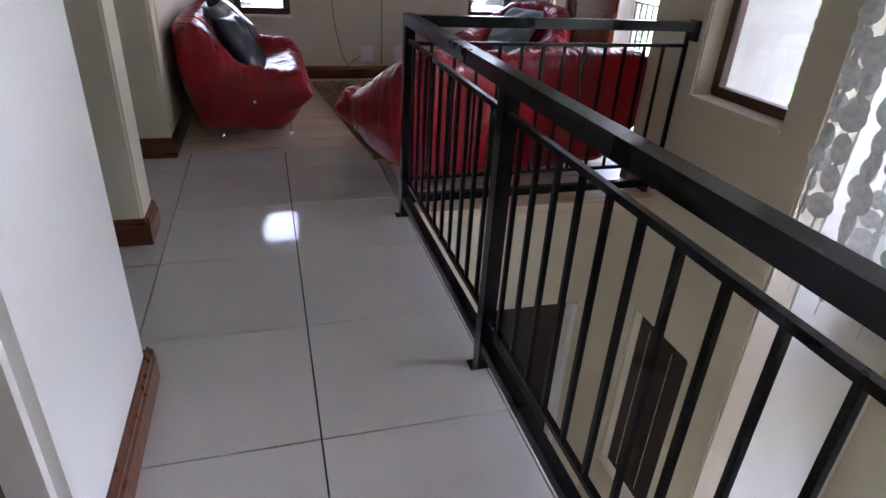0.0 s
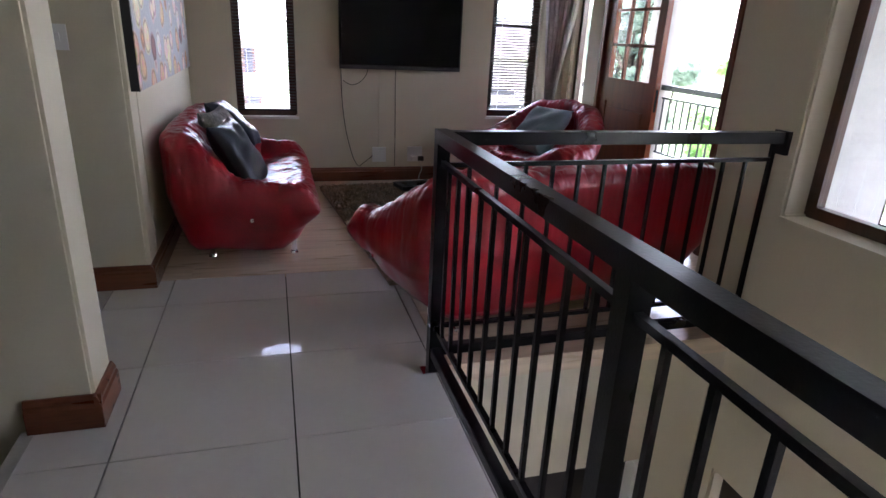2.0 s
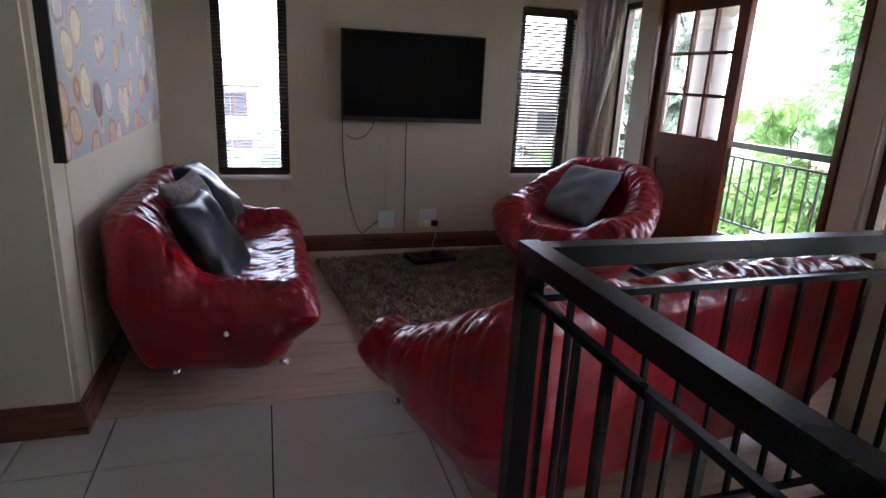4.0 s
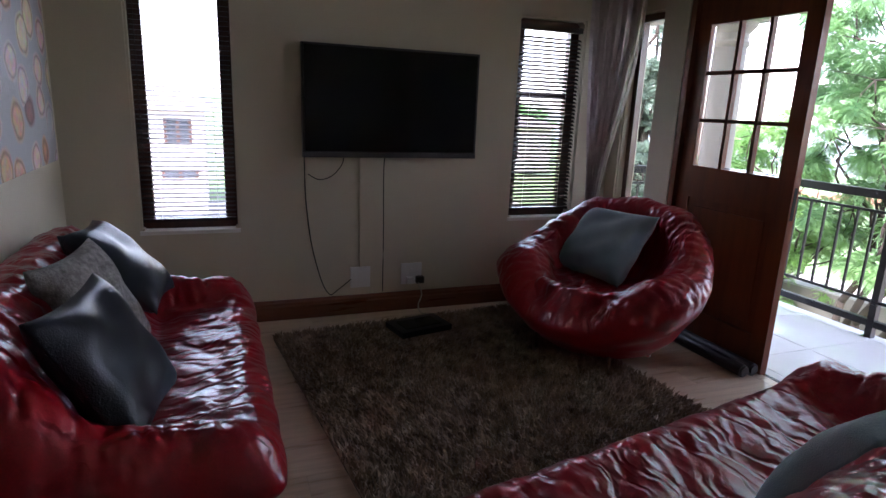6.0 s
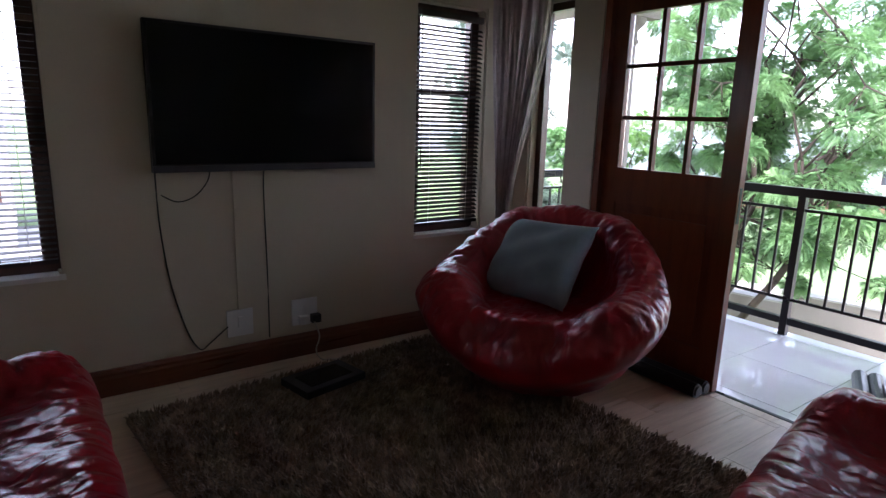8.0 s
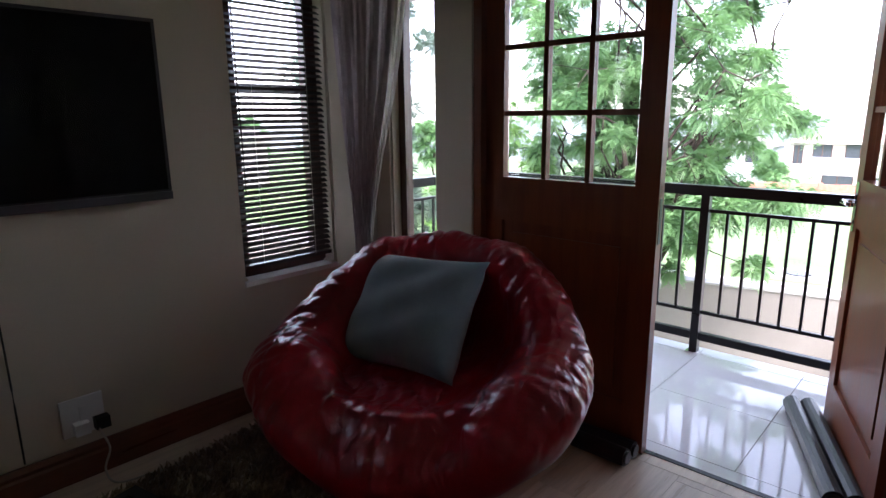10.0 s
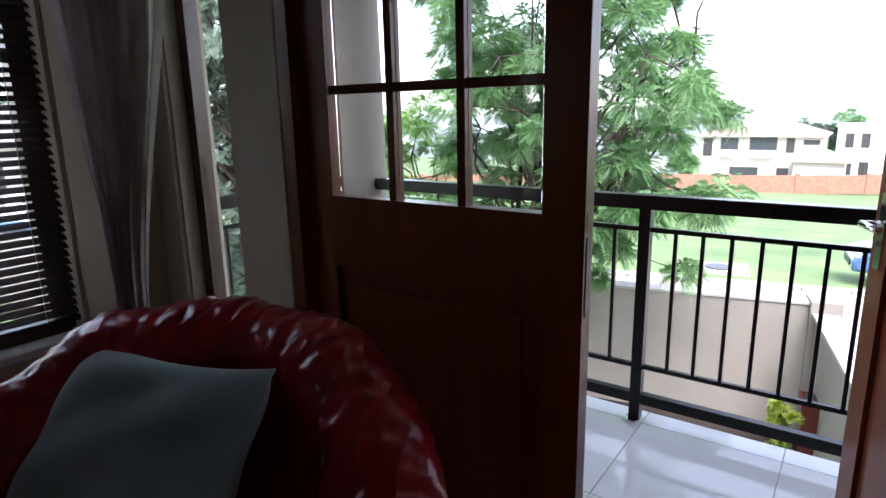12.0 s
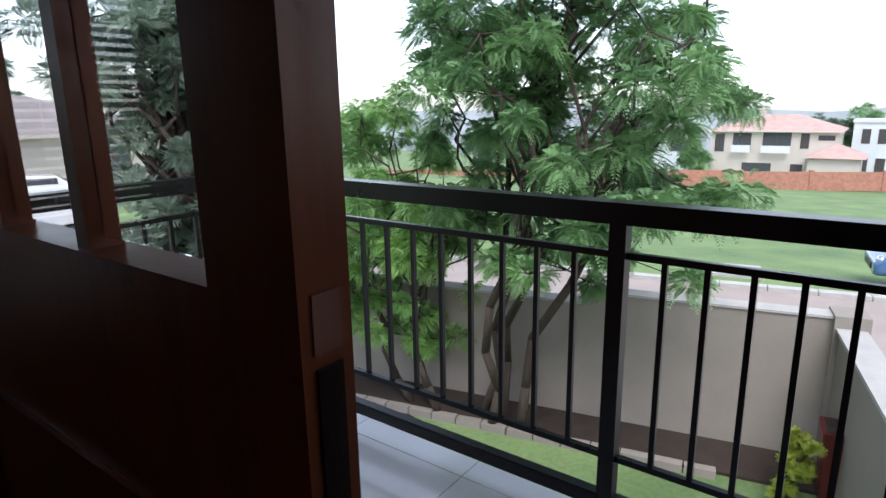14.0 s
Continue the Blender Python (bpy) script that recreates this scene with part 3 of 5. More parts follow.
# ---- railings ----
def rail_panel(root, p, q, mid, low, first_bar, step, lower=0.2, bar=0.007):
    """Rails and bars between two points; local coordinates."""
    p, q = Vector(p), Vector(q)
    d = (q - p)
    L = d.length
    m = Matrix.Translation(p) @ Matrix.Rotation(math.atan2(d.y, d.x), 4, "Z")
    part("upper_bar", bx(0, -0.009, mid - 0.009, L, 0.009, mid + 0.009, m=m), IRON, root)
    part("lower_bar", bx(0, -0.009, lower - 0.009, L, 0.009, lower + 0.009, m=m), IRON, root)
    part("bottom_rail", bx(0, -0.02, low - 0.045, L, 0.02, low, m=m), IRON, root, bevel=0.003)
    x, first = first_bar, None
    while x < L - 0.03:
        if first is None:
            first = part("baluster", bx(-bar, -bar, lower + 0.009, bar, bar, mid - 0.009), IRON, root)
            first.matrix_basis = m @ pose(x, 0, 0)
        else:
            shared("baluster", first, root, m @ pose(x, 0, 0))
        x += step
    return root


landing_rail = thing("stair_railing", "black painted steel railing round the open stair void", "railing", 1.893, 4.318, 0)
POSTS = (0, -1.305, -2.61, -3.92, -5.22)
SPAN = V - 1.893 - 0.012
for y0, y1 in zip(POSTS, POSTS[1:]):
    rail_panel(landing_rail, (0, y0 - 0.025, 0), (0, y1 + 0.025, 0), 0.913, 0.125, 0.09, 0.119, lower=0.215)
rail_panel(landing_rail, (0.025, 0.0, 0), (SPAN, 0.03, 0), 0.90, 0.125, 0.09, 0.119, lower=0.215)
part("top_rail", bx(-0.025, -5.6, 0.984, 0.025, 0.025, 1.034), IRON, landing_rail, bevel=0.005)
part("top_rail", bx(0.0255, -0.025, 0.979, SPAN, 0.025, 1.029), IRON, landing_rail, bevel=0.005)
for y in POSTS:
    part("post", bx(-0.025, y - 0.025, 0, 0.025, y + 0.025, 0.984), IRON, landing_rail, bevel=0.003)
    part("base_plate", bx(-0.05, y - 0.03, 0, 0.0249, y + 0.03, 0.006), CHROME, landing_rail)
part("wall_bracket", bx(SPAN - 0.01, -0.04, 0.93, SPAN + 0.012, 0.04, 1.034), IRON, landing_rail, bevel=0.004)
part("wall_bar", bx(SPAN - 0.018, 0.02, 0.06, SPAN, 0.04, 0.979), IRON, landing_rail)

bal_rail = thing("balcony_railing", "black painted steel balcony railing with slim bars", "railing", 5.36, 6.508, 0)
rail_panel(bal_rail, (0, 0.022, 0), (0, 1.45, 0), 0.822, 0.12, 0.10, 0.113, lower=0.24)
rail_panel(bal_rail, (0, -0.022, 0), (0, -1.608, 0), 0.822, 0.12, 0.095, 0.1, lower=0.24)
rail_panel(bal_rail, (0, -1.652, 0), (0, -2.2, 0), 0.822, 0.12, 0.095, 0.1, lower=0.24)
rail_panel(bal_rail, (-1.0, 1.55, 0), (-0.05, 1.55, 0), 0.822, 0.12, 0.06, 0.1, lower=0.24)
part("top_rail", bx(-0.03, -2.2, 0.905, 0.03, 1.45, 0.96), IRON, bal_rail, bevel=0.005)
part("top_rail", bx(-1.0, 1.52, 0.905, -0.05, 1.58, 0.96), IRON, bal_rail, bevel=0.005)
for y in (0, -1.63):
    part("post", bx(-0.022, y - 0.022, 0, 0.022, y + 0.022, 0.905), IRON, bal_rail, bevel=0.003)
    part("base_plate", bx(-0.05, y - 0.015, 0, 0.0, y + 0.035, 0.008), CHROME, bal_rail)
# ---- balcony ----
balcony = thing("balcony", "tiled balcony slab with a plain soffit above", "balcony", kind="structure")
part("balcony_slab", bx(E_ + T, 2.9, -0.28, 5.44, 9.6, -0.022), PLASTER, balcony)
part("soffit", bx(E_ + T, 2.9, 2.5, 5.75, 9.6, 2.55), CEIL, balcony)
part("beam", bx(5.20, 2.9, 2.22, 5.52, 9.6, 2.50), PLASTER, balcony, bevel=0.01)
for y in (8.06, 4.1):
    col = thing("balcony_column", "round plastered column with a moulded capital on the balcony", "column", 5.36, y, -0.02, kind="structure", group="balcony columns")
    part("shaft", lathe([(0.19, 0), (0.19, 0.06), (0.175, 0.08), (0.165, 0.12), (0.155, 1.2), (0.145, 1.94)]), PLASTER, col, smooth=True)
    part("capital", lathe([(0.145, 1.94), (0.165, 1.96), (0.165, 1.98), (0.15, 2.0), (0.15, 2.05), (0.2, 2.10), (0.21, 2.14)]), PLASTER, col)
    part("abacus", bx(-0.22, -0.22, 2.14, 0.22, 0.22, 2.238), PLASTER, col, bevel=0.008)


# ---- seating ----
def fold(u, period, amp, jitter, sharp=0.55):
    """Puffed pleats with sharp creases."""
    return amp * np.abs(np.sin(math.pi * (u + jitter) / period)) ** sharp


def ripple(a, b, c):
    """Slow uneven drift, so that creases wander, start and stop."""
    return 0.42 * np.sin(6.3 * a + 4.1 * b + 0.7) + 0.30 * np.sin(13.1 * b - 5.2 * a + 2.1 * c) + 0.28 * np.sin(23.7 * a + 9.3 * c - 17.0 * b + 1.9)


def step_up(v, lo, hi):
    t = np.clip((v - lo) / (hi - lo), 0, 1)
    return t * t * (3 - 2 * t)


def sofa(label, x, y, rz, length, depth, back, slope, round_back):
    """A puffed leather sofa; local: along x, the front towards -y; slope: how straight the arm line falls from the back."""
    root = thing("leather_sofa", label, "sofa", x, y, 0, rz, group="red leather suite")
    h, L = depth / 2, length / 2
    side = [(-h + 0.10, 0.13), (-h + 0.035, 0.25), (-h, 0.36), (-h + 0.012, 0.44), (-h + 0.07, 0.50), (-h + 0.17, 0.525), (0, 0.575 + 0.08 * slope), (h - 0.36, 0.665 + 0.06 * slope), (h - 0.26, back - 0.05), (h - 0.17, back), (h - 0.04, back - 0.01), (h, back - 0.07), (h - 0.02, 0.45), (h - 0.11, 0.13), (h - 0.17, 0.065), (-h + 0.2, 0.065)]
    seat = [(-h - 0.6, 0.44), (-h + 0.02, 0.435), (-h + 0.10, 0.432), (h - 0.50, 0.40), (h - 0.43, 0.44), (h - 0.27, back - 0.02), (h - 0.27, 1.5), (-h - 0.6, 1.5)]

    def f(X, Y, Z):
        w, w2 = ripple(X, Y, Z), ripple(Y * 1.7, X * 1.9, Z)
        ends = (np.abs(X) - (L - (0.22 + 0.38 * slope) * np.clip(0.36 - Z, 0, 1) - 0.14 * np.clip(Z - 0.45, 0, 1) - 0.10 * np.clip(Y + 0.1, 0, 1))) * 0.85
        body = smax(poly_sdf(side, Y, Z), ends, 0.17)
        roll = smax(np.hypot(Y + h - 0.125, (Z - 0.385) * 0.92) - 0.125, np.abs(X) - L - 0.012, 0.10)
        body = smin(body, roll, 0.05)
        corner = np.hypot(np.maximum(np.abs(X) - L + round_back, 0), np.maximum(Y - h + round_back, 0)) - round_back
        body = smax(body, corner, 0.05)
        c = smax(poly_sdf(seat, Y, Z), np.abs(X) - (L - 0.21), 0.13)
        body = smax(body, -c, 0.08)
        top = step_up(Z, 0.37, 0.47) * step_up(h - Y, 0.03, 0.11) * step_up(L - np.abs(X), 0.03, 0.10)
        arm = step_up(np.abs(X), L - 0.27, L - 0.17)
        live = 0.62 + 0.38 * np.sin(3.1 * X + 7 * w2 + 2)
        long_creases = fold(X + 0.055 * w + 0.10 * Y * np.sin(2.3 * X + 1), 0.098, 0.0125, 0.0, 0.36) * live
        cross_creases = fold(0.8 * X + 0.62 * Y + 0.07 * w2, 0.16, 0.009, 0.0, 0.45) + fold(X - 0.55 * Y + 0.05 * w, 0.052, 0.0055, 0.0, 0.45)
        arm_creases = fold(Y + 0.22 * X + 0.05 * w2, 0.082, 0.011, 0.0, 0.4) + fold(Y - 0.5 * X + 0.04 * w, 0.044, 0.006, 0.0, 0.5)
        rim = np.exp(-(np.minimum(h - Y, L - np.abs(X)) / 0.07) ** 2) * step_up(Z, 0.40, 0.5)
        pucker = fold(np.where(h - Y < L - np.abs(X), X, Y) + 0.02 * w, 0.036, 0.006, 0.0, 0.5)
        front = np.exp(-((Z - 0.37) / 0.05) ** 2) * step_up(-Y, h - 0.16, h - 0.05)
        panel = 0.007 * w + 0.004 * w2
        return body + 0.022 - top * ((1 - arm) * (long_creases + cross_creases) + arm * arm_creases) - rim * pucker - 0.030 * front - panel
    net_part("upholstery", f, (-L - 0.08, -h - 0.1, 0.03), (L + 0.08, h + 0.08, back + 0.07), 0.0115, LEATHER, root)
    part("base_frame", bx(-L + 0.4, -h + 0.30, 0.10, L - 0.4, h - 0.32, 0.16), TV_CASE, root)
    for sx in (-1, 1):
        for yy in (-h + 0.14, h - 0.25):
            part("leg", rod(rod(bmesh.new(), (sx * (L - 0.38), yy, 0), (sx * (L - 0.38), yy, 0.012), 0.026, 0.022, 14), (sx * (L - 0.38), yy, 0.012), (sx * (L - 0.38), yy, 0.15), 0.014), CHROME, root, "short chrome leg", smooth=False)
        b = bmesh.new()
        bmesh.ops.create_uvsphere(b, u_segments=12, v_segments=8, radius=0.014, matrix=pose(sx * (L - 0.028), -0.07, 0.33))
        part("button", b, CHROME, root, "chrome button", smooth=True)
    return root


def tub_chair(label, x, y, rz):
    """A round puffed leather armchair: a bowl with a fat rolled rim that is high at the back and falls to two arm lobes; local: the front towards -y."""
    root = thing("leather_armchair", label, "armchair", x, y, 0, rz, group="red leather suite")
    turn = [0, 40, 68, 92, 115, 135, 155, 180]

    def f(X, Y, Z):
        ang = np.arctan2(X, Y)
        deg = np.degrees(np.abs(ang))
        rho = np.hypot(X / 1.08, Y)
        w, w2 = ripple(X, Y, Z), ripple(Y * 1.6, Z, X * 1.6)
        zc = np.interp(deg, turn, [0.785, 0.755, 0.605, 0.465, 0.425, 0.355, 0.280, 0.260])
        rt = np.interp(deg, turn, [0.085, 0.090, 0.105, 0.135, 0.146, 0.125, 0.100, 0.100])
        rc = np.interp(deg, turn, [0.430, 0.432, 0.428, 0.425, 0.425, 0.405, 0.370, 0.355])
        ring = np.hypot(rho - rc, Z - zc) - rt
        bowl_r = np.interp(Z, [0.0, 0.10, 0.20, 0.34, 0.5, 0.8], [0.20, 0.31, 0.42, 0.495, 0.515, 0.50])
        cap = zc + (np.maximum(zc, 0.45) - zc) * step_up(0.46 - rho, 0.0, 0.12)
        bowl = smax(smax(rho - bowl_r, Z - cap, 0.06), 0.085 - Z, 0.08)
        inner_r = np.interp(Z, [0.36, 0.45, 0.6, 0.80, 0.95], [0.16, 0.27, 0.325, 0.385, 0.41])
        hollow = smax(rho - inner_r, 0.445 - 0.015 * step_up(-Y, 0.05, 0.35) - Z, 0.10)
        body = smin(smax(bowl, -hollow, 0.06), ring, 0.06)
        up = step_up(Z - zc, -0.05, 0.05)
        inward = step_up(rc - rho, -0.04, 0.02)
        mask = np.clip(up + 0.6 * inward, 0, 1) * step_up(Z, 0.30, 0.40)
        arc = ang * 0.42
        rolls = fold(arc + 0.03 * w + 0.12 * (Z - zc), 0.070, 0.013, 0.0, 0.4) * (0.65 + 0.35 * np.sin(9 * ang + 4 * w2)) + fold(arc - 0.45 * (Z - zc) + 0.03 * w2, 0.039, 0.006, 0.0, 0.45) + fold(arc + 0.6 * (rho - rc) + 0.03 * w, 0.052, 0.005, 0.0, 0.45)
        seat = (fold(0.9 * X + 0.35 * Y + 0.06 * w, 0.086, 0.012, 0.0, 0.4) + fold(X - 0.6 * Y + 0.05 * w2, 0.05, 0.005, 0.0, 0.6)) * step_up(0.40 - rho, 0, 0.08) * step_up(0.56 - Z, 0, 0.08)
        rim = np.exp(-((rho - rc - 0.75 * rt) / 0.035) ** 2) * step_up(Z - zc, -0.03, 0.03)
        return body + 0.012 - mask * step_up(rho, 0.20, 0.36) * rolls - seat - rim * fold(arc, 0.028, 0.005, 0.0, 0.5) - 0.006 * w - 0.003 * w2
    net_part("upholstery", f, (-0.66, -0.62, 0.02), (0.66, 0.62, 0.96), 0.0105, LEATHER, root)
    for sx in (-1, 1):
        for yy in (-0.24, 0.22):
            part("leg", rod(rod(bmesh.new(), (sx * 0.23, yy, 0), (sx * 0.23, yy, 0.012), 0.026, 0.022, 14), (sx * 0.23, yy, 0.012), (sx * 0.23, yy, 0.15), 0.014), CHROME, root, "short chrome leg")
        b = bmesh.new()
        bmesh.ops.create_uvsphere(b, u_segments=12, v_segments=8, radius=0.014, matrix=pose(sx * 0.50, -0.235, 0.385))
        part("button", b, CHROME, root, "chrome button", smooth=True)
    return root


def cushion(label, m, w, h, thick, material, seed=0.0):
    """A plump square cushion with pulled corners; local: in the x-z plane, its foot at the origin."""
    n = 26
    verts, faces = [], []
    for side in (1, -1):
        for i in range(n + 1):
            for k in range(n + 1):
                u, v = 2 * i / n - 1, 2 * k / n - 1
                full = max(0.0, (1 - u ** 4) * (1 - v ** 4)) ** 0.55
                pin = 1 - 0.10 * (1 - u * u) * v * v * v * v - 0.0
                pinu = 1 - 0.10 * (1 - v * v) * u ** 4
                dent = 1 - 0.22 * math.exp(-((u - 0.1) ** 2 + (v - 0.55) ** 2) / 0.12) + 0.07 * math.sin(4 * u + 3 * v + seed) + 0.05 * math.sin(9 * v - 5 * u + seed)
                verts.append((u * w / 2 * pinu, -side * (thick / 2 * full * dent + 0.003), h / 2 + v * h / 2 * pin))
    s = (n + 1) ** 2
    for side in (0, 1):
        for i in range(n):
            for k in range(n):
                a = side * s + i * (n + 1) + k
                q = (a, a + n + 1, a + n + 2, a + 1)
                faces.append(q if side == 0 else q[::-1])
    for i in range(n):
        for a, b in ((i, i + 1), (n * (n + 1) + i + 1, n * (n + 1) + i), ((i + 1) * (n + 1), i * (n + 1)), (i * (n + 1) + n, (i + 1) * (n + 1) + n)):
            faces.append((a, b, b + s, a + s))
    root = mesh_part("cushion", verts, faces, material, smooth=True)
    root.matrix_world = m
    return tagged(root, label, "cushion")


def leaning(a, b, d, size):
    """The pose of a cushion from its top corner, its other top corner and its lower corner."""
    a, b, d = Vector(a), Vector(b), Vector(d)
    u, v = (b - a).normalized(), (a - d).normalized()
    n = v.cross(u).normalized()
    u = n.cross(v).normalized()
    foot = (b + d) / 2 - v * size / 2
    return Matrix(((u.x, n.x, v.x, foot.x), (u.y, n.y, v.y, foot.y), (u.z, n.z, v.z, foot.z), (0, 0, 0, 1)))


sofa("two-seat puffed red leather sofa with chrome feet against the wall", 1.068, 6.355, 90, 1.70, 0.885, 0.815, 0.0, 0.22)
sofa("three-seat puffed red leather sofa with its back to the railing", 2.655, 4.968, 190, 1.95, 0.92, 0.825, 1.0, 0.07)
tub_chair("round puffed red leather armchair beside the door", 3.395, 6.79, -66)
cushion("blue-grey velvet scatter cushion on the armchair", leaning((3.60, 7.21, 0.80), (3.66, 6.70, 0.79), (3.33, 7.15, 0.45), 0.47), 0.52, 0.47, 0.20, BLUEGREY)
cushion("charcoal satin scatter cushion leaning on the sofa", leaning((0.92, 5.71, 0.84), (1.02, 6.11, 0.80), (1.13, 5.67, 0.46), 0.43), 0.44, 0.44, 0.15, CHARCOAL, 1)
cushion("nubby grey scatter cushion leaning on the sofa", leaning((0.84, 6.12, 0.86), (0.93, 6.48, 0.86), (1.03, 6.08, 0.47), 0.42), 0.42, 0.42, 0.13, TEXTURED, 2)
cushion("charcoal satin scatter cushion leaning behind another cushion", leaning((0.82, 6.55, 0.87), (0.85, 6.99, 0.85), (1.15, 6.50, 0.54), 0.46), 0.44, 0.44, 0.14, CHARCOAL, 3)
cushion("blue-grey velvet scatter cushion lying in the sofa", leaning((2.58, 4.77, 0.76), (3.07, 4.83, 0.75), (2.60, 4.99, 0.45), 0.46), 0.5, 0.46, 0.15, BLUEGREY, 4)

# ---- television, sockets, cables ----
tv = thing("television", "switched-off black flat television hung on the wall", "television", 2.428, N - 0.09, 1.04)
part("case", bx(-0.557, 0.0, 0.0, 0.557, 0.045, 0.655), TV_CASE, tv, bevel=0.006)
part("screen", bx(-0.543, -0.004, 0.038, 0.543, 0.002, 0.642), TV_BLACK, tv, "glossy black screen")
part("speaker_bar", bx(-0.557, -0.006, 0.0, 0.557, 0.0, 0.03), mat("grey_trim", (0.06, 0.06, 0.065), 0.35, bump=0), tv, "grey lower trim", bevel=0.002)
part("wall_mount", bx(-0.12, 0.045, 0.18, 0.12, 0.09, 0.44), TV_CASE, tv)


def cable(label, pts, r, material):
    return tagged(part("cable", tube(pts, r), material, smooth=True), label, "cable")


cable("thin black cable hanging from the television", [(1.885, N - 0.04, 1.06), (1.89, N - 0.008, 0.98), (1.895, N - 0.008, 0.78), (1.925, N - 0.008, 0.5), (1.985, N - 0.008, 0.25), (2.04, N - 0.008, 0.145), (2.09, N - 0.01, 0.17), (2.18, N - 0.012, 0.24)], 0.0035, CABLE)
cable("thin looped cable under the television", [(1.91, N - 0.008, 0.93), (1.98, N - 0.008, 0.895), (2.06, N - 0.008, 0.92), (2.12, N - 0.008, 0.99), (2.13, N - 0.03, 1.06)], 0.003, CABLE)
cable("black cable hanging straight down the wall", [(2.39, N - 0.04, 1.06), (2.39, N - 0.008, 0.95), (2.395, N - 0.008, 0.5), (2.395, N - 0.008, 0.14)], 0.0035, CABLE)
part_tr = thing("cable_trunking", "thin wall-coloured cable trunking running to the socket", "trunking", 2.243, N, 0.30)
part("trunking", bx(-0.007, -0.011, 0.0, 0.007, 0, 0.80), CREAM, part_tr, bevel=0.002)


def socket(x, z, w, h, label, plugs=0):
    root = thing("wall_socket", label, "socket", x, N, z)
    part("face_plate", bx(-w / 2, -0.012, 0, w / 2, 0, h), WHITE_PLASTIC, root, bevel=0.004)
    part("rocker", bx(-0.012, -0.018, h * 0.35, 0.012, -0.012, h * 0.75), WHITE_PLASTIC, root, bevel=0.002)
    for i in range(plugs):
        part("plug", bx(-0.04 + 0.07 * i, -0.05, 0.01, 0.01 + 0.07 * i, -0.012, 0.055), WHITE_PLASTIC if i == 0 else CABLE, root, "plug pushed into the socket", bevel=0.005)
    return root


socket(2.243, 0.18, 0.132, 0.14, "square white wall socket plate")
socket(2.595, 0.18, 0.145, 0.145, "square white double socket with plugs", 2)
cable("thin white cable dropping from the socket to the rug", [(2.63, N - 0.06, 0.2), (2.65, N - 0.08, 0.12), (2.62, N - 0.1, 0.05), (2.64, N - 0.16, 0.012), (2.78, N - 0.2, 0.012), (2.70, N - 0.27, 0.02)], 0.004, CABLE_W)
box_ = thing("set_top_box", "small flat black box lying on the rug", "box", 2.5, 7.33, 0.04, 12)
part("case", bx(-0.17, -0.11, 0, 0.17, 0.11, 0.035), TV_CASE, box_, bevel=0.008)
part("lid_panel", bx(-0.12, -0.07, 0.035, 0.12, 0.07, 0.038), TV_BLACK, box_)
switch = thing("light_switch", "square white light switch on the pier", "switch", 0.34, 5.445, 1.22)
part("face_plate", bx(-0.042, -0.010, 0, 0.042, 0, 0.115), WHITE_PLASTIC, switch, bevel=0.004)
part("rocker", bx(-0.012, -0.016, 0.04, 0.012, -0.010, 0.075), WHITE_PLASTIC, switch, bevel=0.002)


# ---- rug, curtains, painting, shell chandelier ----
def shag_rug(x, y, rz, w, l):
    root = thing("shag_rug", "brown long-pile shag rug on the laminate floor", "rug", x, y, 0, rz)
    a, b = w / 2, l / 2
    part("backing", bx(-a, -b, 0.001, a, b, 0.012), RUG, root)
    rng = np.random.default_rng(5)
    n = 52000
    px, py = rng.uniform(-a, a, n), rng.uniform(-b, b, n)
    ang, lean = rng.uniform(0, 2 * math.pi, n), rng.uniform(0.004, 0.026, n)
    drift = 0.012 * np.sin(3 * px + 2 * py), 0.012 * np.cos(4 * py - px)
    h, bw = rng.uniform(0.022, 0.042, n), rng.uniform(0.003, 0.0055, n)
    tx, ty = px + lean * np.cos(ang) + drift[0], py + lean * np.sin(ang) + drift[1]
    wx, wy = -np.sin(ang) * bw, np.cos(ang) * bw
    z0 = np.full(n, 0.008)
    v = np.stack([np.stack([px - wx, py - wy, z0], 1), np.stack([px + wx, py + wy, z0], 1), np.stack([(px + tx) / 2 + wx, (py + ty) / 2 + wy, z0 + h * 0.7], 1), np.stack([(px + tx) / 2 - wx, (py + ty) / 2 - wy, z0 + h * 0.7], 1), np.stack([tx, ty, z0 + h], 1)], 1).reshape(-1, 3)
    i = np.arange(n) * 5
    faces = [list(q) for q in np.stack([i, i + 1, i + 2, i + 3], 1)] + [list(q) for q in np.stack([i + 3, i + 2, i + 4], 1)]
    me = bpy.data.meshes.new("shag_surface")
    me.from_pydata(v.tolist(), [], faces)
    me.materials.append(RUG)
    ob = new("shag_surface", me)
    ob.parent = root
    tagged(ob, "tangled brown pile", kind="stuff")


shag_rug(2.60, 6.44, 5.8, 1.68, 2.24)


